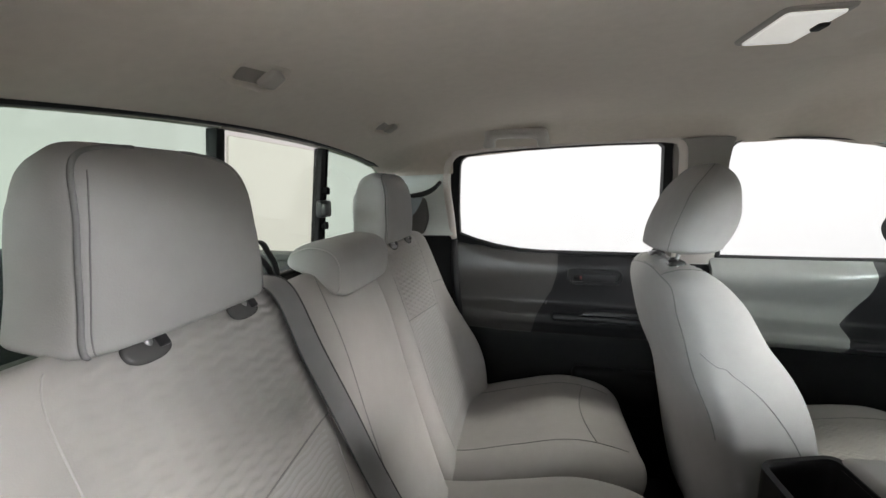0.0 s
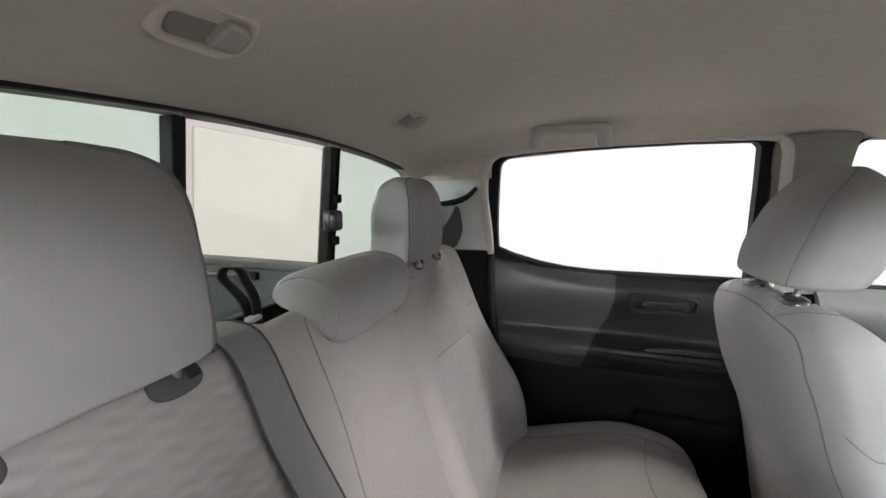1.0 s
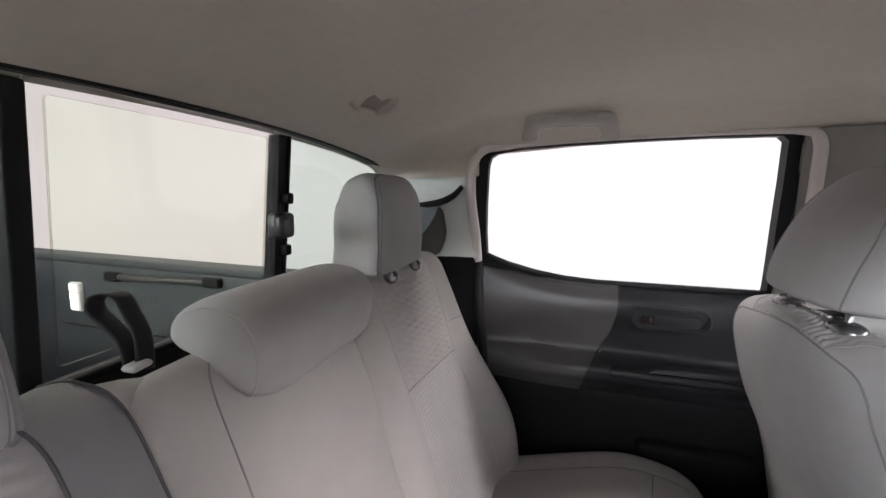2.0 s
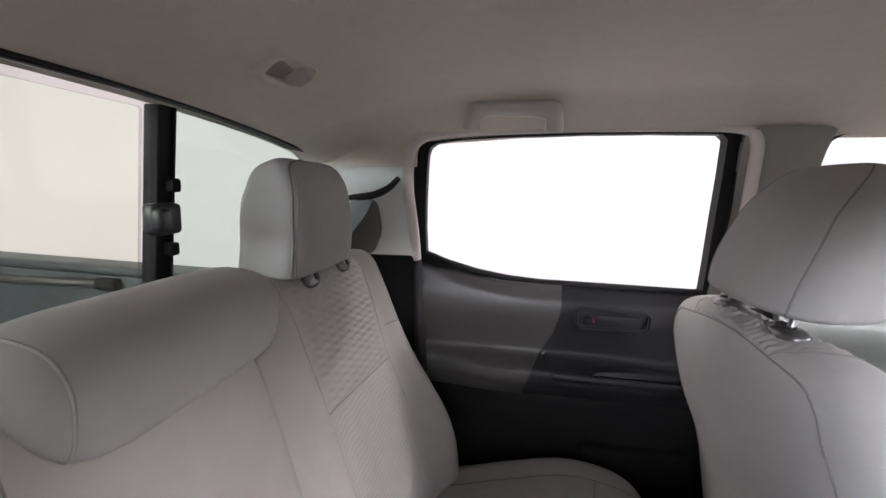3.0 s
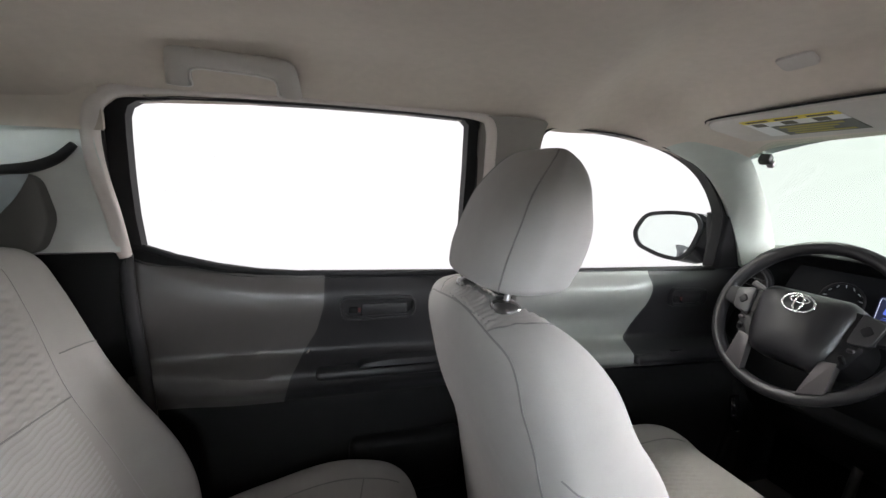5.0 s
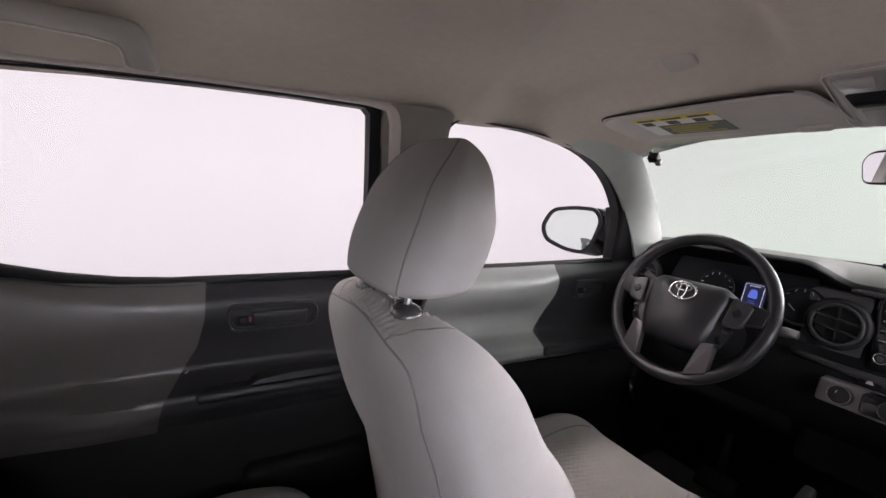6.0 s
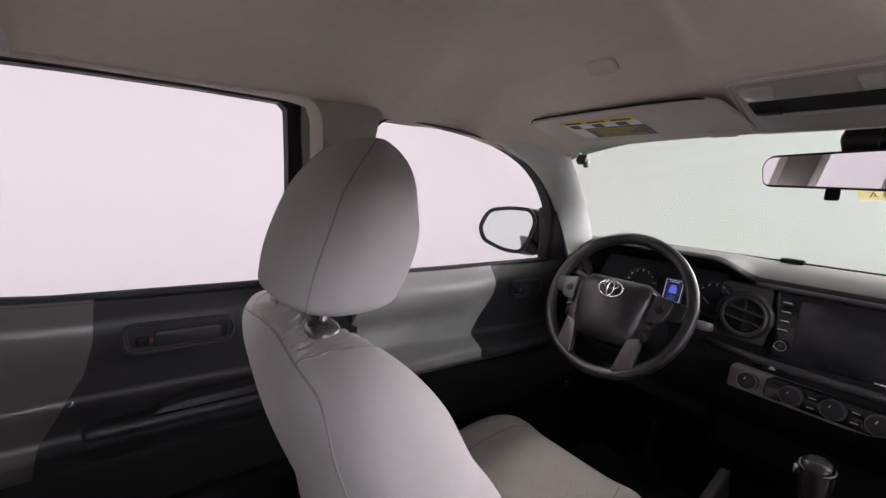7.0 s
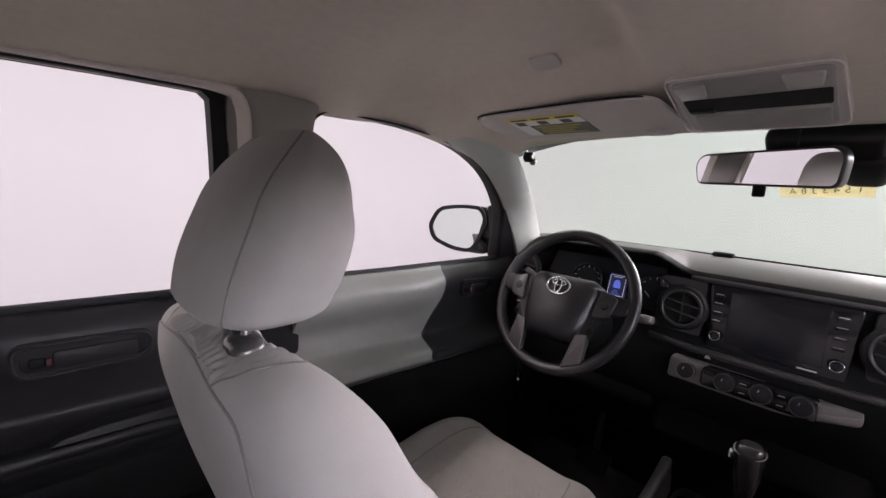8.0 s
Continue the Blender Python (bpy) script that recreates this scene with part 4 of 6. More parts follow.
def rear_outer_seat(sgn):
    s = empty("car_seat", (0.1, sgn * 0.385, 0.03), "light grey cloth rear seat with quilted insert", "car seat", "rear seats")
    def bol(q, v):
        up = smooth01(1.0, 0.55, v)
        return 0.018 * up * bump_at(q, -0.85, 0.22) + (0.020 + 0.072 * math.exp(-((v - 0.32) / 0.26) ** 2)) * bump_at(q, 0.80, 0.20)
    back = Pad([(0.185, 0.24), (0.125, 0.36), (0.070, 0.50), (0.025, 0.64), (-0.018, 0.78), (-0.062, 0.905)],
               [0.245, 0.258, 0.265, 0.268, 0.264, 0.245], [0.045, 0.05, 0.052, 0.052, 0.05, 0.045], [0.05, 0.05, 0.05, 0.05, 0.05, 0.045], sgn * 0.380, 4.2, bol, (0.06, 0.11), sgn)
    b = back.build("backrest", CLOTH, s, "", 96, 60)
    inner = lambda v: lerp_keys([(0.15, -0.60), (0.60, -0.59), (0.77, -0.62), (0.93, -0.65), (0.98, -0.72)], v)
    outer = lambda v: lerp_keys([(0.15, 0.57), (0.45, 0.55), (0.66, 0.48), (0.77, 0.49), (0.86, 0.53), (0.95, 0.55), (0.98, 0.57)], v)
    lo_s, hi_s = (inner, outer) if sgn > 0 else ((lambda v: -outer(v) - 0.07), (lambda v: -inner(v)))
    cut = lambda u: 0.045 * (0.5 - (u if sgn > 0 else 1 - u))
    wave_patch("insert", back, lo_s, hi_s, 0.655, 0.955, CLOTH, b, "quilted cloth insert with wavy ribs", slant=cut)
    wave_patch("insert", back, lo_s, hi_s, 0.20, 0.672, CLOTH_RIB, b, "finely ribbed cloth insert", 0.0100, 0.060, 0.0009, 0.0006, 60, 180)
    for fn_s in (lo_s, hi_s):
        seam_line(back, [(fn_s(v), v) for v in (0.12, 0.3, 0.5, 0.64, 0.72, 0.82, 0.90, 0.965)], b, 0.0009, SEAM_PALE)
    sl = [(lo_s(0.655) + (hi_s(0.655) - lo_s(0.655)) * k / 6, 0.655 + cut(k / 6)) for k in range(7)]
    seam_line(back, sl, b, 0.0013)
    seam_line(back, [(sgn * 0.55, 0.725), (sgn * 0.75, 0.715), (sgn * 0.97, 0.69)], b, 0.0012)
    # headrest
    head = Pad([(-0.055, 0.902), (-0.052, 0.948), (-0.053, 0.994), (-0.055, 1.041), (-0.072, 1.087)], [0.130, 0.121, 0.114, 0.110, 0.116], [0.052, 0.056, 0.057, 0.051, 0.037], [0.059, 0.063, 0.066, 0.061, 0.046],
               0.365 if sgn > 0 else -0.375, 4.66, None, (0.085, 0.341))
    h = head.build("headrest", CLOTH_SIDE, s, "light grey cloth headrest", 96, 60)
    for e in (-1, 1):
        for keys, r, lift in (([(0.395, 0.05), (0.418, 0.15), (0.434, 0.35), (0.438, 0.50), (0.434, 0.70), (0.415, 0.80), (0.360, 0.875), (0.26, 0.925)], 0.0026, 0.0004), ([(0.375, 0.06), (0.398, 0.2), (0.406, 0.45), (0.398, 0.68), (0.37, 0.80)], 0.0007, 0.0)):
            path = curve([Vector((a, v, 0)) for a, v in keys], 50)
            tube("piping", [head.around(p.x if e < 0 else (0.5 - p.x) % 1.0, p.y) + Vector((lift, 0, 0)) for p in path], r, SEAM, h, False, 6)
    headrest_posts(h, [pad_spot(back, sgn * y, 0.893, 0.004) for y in (0.302, 0.438)], 0.925, -0.2)
    # cushion
    def cbol(q, v):
        return 0.016 * bump_at(abs(q), 0.86, 0.22)
    cush = Pad([(0.10, 0.295), (0.22, 0.305), (0.36, 0.340), (0.50, 0.364), (0.655, 0.340)], [0.245, 0.25, 0.25, 0.247, 0.235], [0.05, 0.052, 0.056, 0.062, 0.055], [0.06] * 5, sgn * 0.39, 4.0, cbol, (0.05, 0.16))
    cush_flip = CushionPad(cush)
    c = cush_flip.build("cushion", CLOTH, s, "light grey cloth seat cushion")
    for e in (-0.62, 0.62):
        tube("seam", [cush_flip.top(e, 0.1 + 0.8 * k / 30, 0.0004) for k in range(31)], 0.0014, SEAM, c, False, 6)
    tube("seam", [cush_flip.top(-0.62 + 1.24 * k / 20, 0.80 - 0.03 * math.sin(math.pi * k / 20), 0.0004) for k in range(21)], 0.0014, SEAM, c, False, 6)
    rbox("seat_base", (0.46, 0.46, 0.22), (0.36, sgn * 0.385, 0.115), BLACK, s, 0.02)
    return s


class CushionPad:
    """A pad lying down: its front faces up."""

    def __init__(self, pad):
        self.pad = pad

    def flip(self, p):
        return p

    def build(self, name, mat, parent, label="", nu=72, nv=44):
        verts, faces = [], []
        for j in range(nv):
            v = j / (nv - 1)
            v = 0.5 * v + 0.5 * (0.5 - 0.5 * math.cos(math.pi * v))
            for i in range(nu):
                verts.append(self.point(i / nu, v))
        for j in range(nv - 1):
            for i in range(nu):
                a, b = j * nu + i, j * nu + (i + 1) % nu
                faces.append((a, b, b + nu, a + nu))
        return mesh(name, verts, faces, mat, parent, label, weld=0.0003)

    def point(self, u, v):
        x, z, nx, nz, w, df, db, cd = self.pad.section(v)
        a = 2 * math.pi * u
        c, s = math.cos(a), math.sin(a)
        e = 2 / self.pad.power
        sy = math.copysign(abs(c) ** e, c)
        dep = abs(s) ** e
        up = (df + (self.pad.bolster(sy * self.pad.flip, v) * cd if self.pad.bolster else 0)) * dep if s >= 0 else -db * dep
        return Vector((x - nx * up, self.pad.yc + w * sy, z - nz * up))

    def top(self, s, v, off=0.0):
        x, z, nx, nz, w, df, db, cd = self.pad.section(v)
        rim = (1 - abs(s) ** self.pad.power) ** (1 / self.pad.power)
        up = (df + (self.pad.bolster(s * self.pad.flip, v) * cd if self.pad.bolster else 0)) * rim + off
        return Vector((x - nx * up, self.pad.yc + w * s, z - nz * up))


CLOTH_RIB = weave_material("grey_cloth_ribbed", (0.345, 0.333, 0.328), 0.0016, 0.5)
SEAM_PALE = material("piping_cloth", (0.34, 0.32, 0.32), 0.8)
for side in (1, -1):
    rear_outer_seat(side)


def rear_middle_seat():
    s = empty("middle_seat", (0.1, 0.01, 0.03), "light grey cloth middle seat with low headrest", "car seat", "rear seats")
    back = Pad([(0.200, 0.24), (0.145, 0.36), (0.095, 0.50), (0.050, 0.64), (0.008, 0.78), (-0.045, 0.898)],
               [0.158] * 6, [0.042, 0.046, 0.048, 0.048, 0.046, 0.042], [0.05] * 6, -0.046, 4.5, None, (0.06, 0.10))
    b = back.build("backrest", CLOTH, s, "", 72, 50)
    seam_line(back, [(-0.62, 0.12), (-0.62, 0.5), (-0.62, 0.8), (-0.58, 0.94), (-0.50, 0.985)], b)
    MID.append(back)
    # saddle headrest hung over the backrest's top
    prof = curve([Vector((*p, 0)) for p in [(-0.078, 0.918), (-0.066, 0.939), (-0.030, 0.953), (0.000, 0.952), (0.026, 0.943), (0.041, 0.924), (0.045, 0.902), (0.041, 0.868), (0.028, 0.856), (-0.008, 0.871), (-0.042, 0.896), (-0.066, 0.905)]], 44, True)
    mid_p = sum(prof, Vector((0, 0, 0))) / len(prof)
    y0, y1 = -0.126, 0.140
    def roll(u, w):
        t = 2 * w - 1
        t = math.copysign(1 - (1 - abs(t)) ** 2.2, t)
        k = (1 - abs(t) ** 7) ** (1 / 3.0)
        p = mid_p.lerp(prof[min(43, int(u * 44 + 0.5)) % 44], k)
        return Vector((p.x, (y0 + y1) / 2 + (y1 - y0) / 2 * t, p.y))
    vv, ff = grid(roll, 44, 40, True)
    h = mesh("headrest", vv, ff, CLOTH_SIDE, s, "low padded saddle headrest in grey cloth", weld=0.0003)
    for e in (y0 + 0.014, y1 - 0.014):
        pts = []
        for p in prof[4:34]:
            q = mid_p.lerp(p, (1 - abs((e - (y0 + y1) / 2) / ((y1 - y0) / 2)) ** 7) ** (1 / 3.0))
            pts.append(Vector((q.x, e, q.y)))
        tube("piping", pts, 0.0014, SEAM_PALE, h, False, 6)
    cush = Pad([(0.10, 0.295), (0.22, 0.300), (0.36, 0.328), (0.50, 0.352), (0.655, 0.330)], [0.150] * 5, [0.058, 0.06, 0.062, 0.064, 0.058], [0.06] * 5, 0.0, 4.0, None, (0.05, 0.16))
    CushionPad(cush).build("cushion", CLOTH, s, "light grey cloth seat cushion")
    rbox("seat_base", (0.46, 0.29, 0.22), (0.36, 0.0, 0.115), BLACK, s, 0.02)


MID = []
rear_middle_seat()


def centre_belt():
    b = empty("seat_belt", (0.0, -0.22, 0.88), "grey woven seat belt over the rear backrest", "seat belt")
    a_keys = [(-0.085, -0.262, 0.900), (-0.045, -0.262, 0.912), (-0.008, -0.255, 0.892), (0.030, -0.250, 0.80), (0.066, -0.230, 0.70), (0.105, -0.204, 0.58), (0.150, -0.166, 0.45), (0.19, -0.134, 0.36)]
    c_keys = [(-0.085, -0.214, 0.904), (-0.045, -0.214, 0.914), (-0.008, -0.208, 0.895), (0.034, -0.202, 0.802), (0.072, -0.182, 0.70), (0.112, -0.156, 0.58), (0.156, -0.118, 0.45), (0.196, -0.086, 0.36)]
    ca, cb = curve(a_keys, 60), curve(c_keys, 60)
    def fn(u, v):
        j = min(59, round(v * 59))
        p = ca[j].lerp(cb[j], u)
        return p + Vector((0.012 + 0.0012 * math.sin(math.pi * u), 0, 0.004))
    sheet("webbing", fn, 9, 60, BELT, b, 0.0018, "", away=(-1, 0, -0.3))
    for u in (0.0, 1.0):
        tube("selvedge", [fn(u, k / 59) + Vector((0.0004, 0, 0.0004)) for k in range(60)], 0.0013, BELT_EDGE, b, False, 6, "darker woven edge")
    # upright stalk loop beside the middle headrest
    g = empty("belt_guide", (-0.075, -0.145, 0.90), "black webbing loop standing on the backrest", "belt guide")
    lp = curve([Vector(p) for p in [(-0.0767, -0.1406, 0.889), (-0.0881, -0.1369, 0.913), (-0.1019, -0.1397, 0.93), (-0.1139, -0.143, 0.943), (-0.1157, -0.1395, 0.952), (-0.1111, -0.1327, 0.956), (-0.1028, -0.1269, 0.953), (-0.0936, -0.1267, 0.939), (-0.0805, -0.1276, 0.917), (-0.0708, -0.1351, 0.889)]], 60)
    tube("loop", lp, 0.0020, RUBBER, g, False, 8, "folded black webbing", 5.0, (-0.1, 0.99, 0.0))
    rbox("guide_base", (0.014, 0.022, 0.006), (-0.071, -0.142, 0.895), WHITE_GREY, g, 0.0028, (0, 5, 10), "pale grey plastic base")


BELT_EDGE = material("belt_edge", (0.05, 0.05, 0.052), 0.7)
WHITE_GREY = material("pale_grey_plastic", (0.32, 0.31, 0.30), 0.4)
centre_belt()


BELT_PALE = material("blue_grey_webbing", (0.24, 0.265, 0.285), 0.4, 0, 0.15, 40, 0.5, 700)
RECESS_SHADE = material("recess_shade_grey", (0.11, 0.105, 0.10), 0.7)


def outer_belt():
    b = empty("seat_belt", (-0.03, 0.58, 1.0), "grey seat belt hanging from the corner pillar", "seat belt")
    a = curve([Vector(p) for p in [(-0.045, 0.588, 1.024), (-0.062, 0.566, 0.985), (-0.085, 0.545, 0.94), (-0.10, 0.53, 0.88)]], 24)
    c = curve([Vector(p) for p in [(0.004, 0.596, 1.036), (-0.015, 0.585, 0.985), (-0.045, 0.565, 0.935), (-0.07, 0.55, 0.88)]], 24)
    sheet("webbing", lambda u, v: a[min(23, round(v * 23))].lerp(c[min(23, round(v * 23))], u), 8, 24, BELT_PALE, b, 0.002, away=(-0.2, 1, 0))
    hook = curve([Vector(p) for p in [(-0.058, 0.588, 1.022), (-0.030, 0.590, 1.025), (0.004, 0.594, 1.032), (0.036, 0.594, 1.048), (0.060, 0.592, 1.072)]], 24)
    tube("belt_hanger", hook, [0.006 + 0.003 * math.sin(math.pi * k / 23) for k in range(24)], BLACK_SOFT, b, False, 10, "black curved hanger", 1.0)
    # flat plate on the pillar, its dark colour standing for the recess's shade
    lp2 = rounded([(-0.070, 0.885), (-0.010, 0.885), (0.012, 0.945), (0.004, 1.020), (-0.040, 1.022)], 0.02, 5)
    slab("belt_slot", lp2, lambda x, z, d: Vector((x, 0.600 + 0.33 * (x + 0.02) - 0.16 * (z - 0.95) + d, z)), 0.03, RECESS_SHADE, b, "flat dark plate for the shaded belt recess", 0.003)


outer_belt()


def front_seat(yc):
    s = empty("front_seat", (0.9, yc, 0.02), "light grey cloth bucket seat with tall headrest", "car seat", "front seats")
    def bol(q, v):
        return (0.035 + 0.096 * math.exp(-((v - 0.448) / 0.335) ** 2)) * bump_at(abs(q), 0.90, 0.28)
    back = Pad([(0.889, 0.22), (0.849, 0.33), (0.810, 0.46), (0.776, 0.58), (0.734, 0.69), (0.708, 0.79), (0.690, 0.880)],
               [0.253, 0.252, 0.250, 0.246, 0.241, 0.238, 0.214], [0.076, 0.071, 0.067, 0.061, 0.056, 0.053, 0.028], [0.091, 0.078, 0.063, 0.055, 0.060, 0.061, 0.064], yc, 3.084, bol, (0.06, 0.173))
    b = back.build("backrest", CLOTH_SIDE, s, "", 110, 70)
    wave_patch("insert", back, -0.55, 0.55, 0.55, 0.95, CLOTH, b, "quilted cloth insert with wavy ribs")
    mirror_u = lambda u: (1.5 - u) % 1.0
    for e in (-1, 1):
        seam_line(back, [(e * 0.62, 0.10), (e * 0.62, 0.5), (e * 0.60, 0.8), (e * 0.56, 0.93), (e * 0.50, 0.985)], b)
        # seam where the back panel meets the bolster, running up beside the quilted top
        keys = [(0.600, 0.45), (0.600, 0.62), (0.603, 0.76), (0.615, 0.85), (0.615, 0.905), (0.630, 0.938), (0.688, 0.957), (0.744, 0.970), (0.825, 0.978)]
        path = curve([Vector((a, v, 0)) for a, v in keys], 80)
        tube("seam", [back.around(p.x if e < 0 else mirror_u(p.x), p.y) for p in path], 0.0016, SEAM, b, False, 6)
        keys = [(0.688, 0.957), (0.653, 0.977), (0.574, 0.991), (0.489, 0.991), (0.422, 0.984), (0.380, 0.97)]
        path = curve([Vector((a, v, 0)) for a, v in keys], 50)
        tube("seam", [back.around(p.x if e < 0 else mirror_u(p.x), p.y) for p in path], 0.0013, SEAM, b, False, 6)
        # seam that swings forwards down the bolster
        path = curve([Vector((a, v, 0)) for a, v in [(0.548, 0.738), (0.530, 0.722), (0.501, 0.688), (0.492, 0.650), (0.475, 0.583), (0.460, 0.503), (0.444, 0.414), (0.425, 0.30)]], 60)
        tube("seam", [back.around(p.x if e < 0 else mirror_u(p.x), p.y) for p in path], 0.0013, SEAM, b, False, 6)
    # quilted cloth over the crown of the backrest, ribs running front to back
    edge = [(0.0, 0.981), (0.006, 0.973), (0.062, 0.957), (0.097, 0.977), (0.176, 0.991), (0.26, 0.991), (0.33, 0.984), (0.40, 0.965), (0.5, 0.955)]
    def crown(u, w):
        m = abs(((u - 0.75 + 0.5) % 1.0) - 0.5)
        lo = lerp_keys(edge, m)
        v = lo + (0.9995 - lo) * w
        p = back.around(u, v)
        rim = min(1.0, 5 * w) * (1 - 0.85 * smooth01(0.055, 0.095, m) * (1 - smooth01(0.36, 0.42, m)))
        h = 0.5 + 0.5 * math.sin(2 * math.pi * (p.y / 0.0135 + 0.20 * math.sin(2 * math.pi * p.x / 0.030)))
        return p + Vector((-0.25, 0, 1)).normalized() * ((0.0006 + 0.0046 * h) * rim)
    vv, ff = grid(crown, 420, 34, True)
    mesh("insert", vv, ff, CLOTH, b, "quilted cloth over the seat top")
    head = Pad([(0.705, 0.907), (0.705, 0.946), (0.716, 0.995), (0.731, 1.046), (0.761, 1.109)], [0.124, 0.133, 0.133, 0.122, 0.110], [0.080, 0.091, 0.099, 0.098, 0.096], [0.064, 0.056, 0.049, 0.041, 0.028],
               yc - 0.011, 2.58, None, (0.119, 0.396))
    h = head.build("headrest", CLOTH_SIDE, s, "tall rounded grey cloth headrest", 96, 60)
    for u in (0.622, 0.878):
        tube("seam", [head.around(u + (0.012 if u > 0.75 else -0.012) * smooth01(0.6, 0.95, 0.06 + 0.90 * k / 40), 0.06 + 0.90 * k / 40) for k in range(41)], 0.0014, SEAM, h, False, 6)
    headrest_posts(h, [(Vector((0.690, yc + e * 0.073, 0.880)), Vector((-0.16, 0, 1))) for e in (-1, 1)], 0.935, 0.15, (0.028, 0.019, 0.013), GUIDE_PALE)
    def cbol(q, v):
        return 0.030 * bump_at(abs(q), 0.88, 0.22) + 0.015 * smooth01(0.6, 1.0, v)
    cush = Pad([(0.82, 0.315), (0.95, 0.330), (1.10, 0.345), (1.25, 0.365), (1.40, 0.375)], [0.24, 0.25, 0.255, 0.25, 0.225], [0.05, 0.05, 0.052, 0.056, 0.05], [0.07] * 5, yc, 3.6, cbol, (0.05, 0.20))
    cp = CushionPad(cush)
    c = cp.build("cushion", CLOTH, s, "light grey cloth seat cushion")
    def fn(u, w):
        sx, v = -0.60 + 1.2 * u, 0.18 + 0.66 * w
        rim = min(1.0, 12 * min(u, 1 - u, w, 1 - w))
        a, l = u * 0.3, w * 0.40
        hh = 0.5 + 0.5 * math.sin(2 * math.pi * (a / 0.014 + 0.38 * math.sin(2 * math.pi * l / 0.03)))
        return cp.top(sx, v, (0.0004 + 0.0024 * hh) * rim - 0.0004)
    v, f = grid(fn, 110, 110)
    mesh("insert", v, f, CLOTH, c, "quilted cloth insert with wavy ribs")
    for e in (-0.62, 0.62):
        tube("seam", [cp.top(e, 0.08 + 0.84 * k / 30, 0.0004) for k in range(31)], 0.0015, SEAM, c, False, 6)
    tube("seam", [cp.top(-0.62 + 1.24 * k / 20, 0.50 - 0.06 * abs(2 * k / 20 - 1), 0.0004) for k in range(21)], 0.0015, SEAM, c, False, 6)
    rbox("seat_base", (0.50, 0.44, 0.22), (1.08, yc, 0.14), BLACK, s, 0.03)
    for e in (-1, 1):
        rbox("seat_rail", (0.62, 0.04, 0.05), (1.05, yc + e * 0.19, 0.025), DARK_METAL, s, 0.008)
    return s


DRIVER = front_seat(0.345)
copy_thing(DRIVER, Matrix.Translation((1.03, -0.445, 0.02)))


# ---- dashboard ----
def dash_profile(y):
    """Outline in x and z of the dash, from the windscreen down to the knee panel."""
    hood = smooth01(0.66, 0.54, y) * smooth01(0.12, 0.21, y)
    pts = [(2.06, 0.895), (1.98, 0.922), (1.90, 0.930 + 0.004 * hood), (1.82, 0.925 + 0.016 * hood), (1.765 - 0.03 * hood, 0.908 + 0.034 * hood), (1.738 - 0.06 * hood, 0.890 + 0.046 * hood),
           (1.745 - 0.06 * hood, 0.880 + 0.042 * hood), (1.757 + 0.02 * hood, 0.872 + 0.01 * hood), (1.752 + 0.02 * hood, 0.80), (1.735, 0.735), (1.715, 0.700), (1.700, 0.620), (1.72, 0.54), (1.80, 0.42), (1.95, 0.30)]
    return [Vector((a, b, 0)) for a, b in pts]


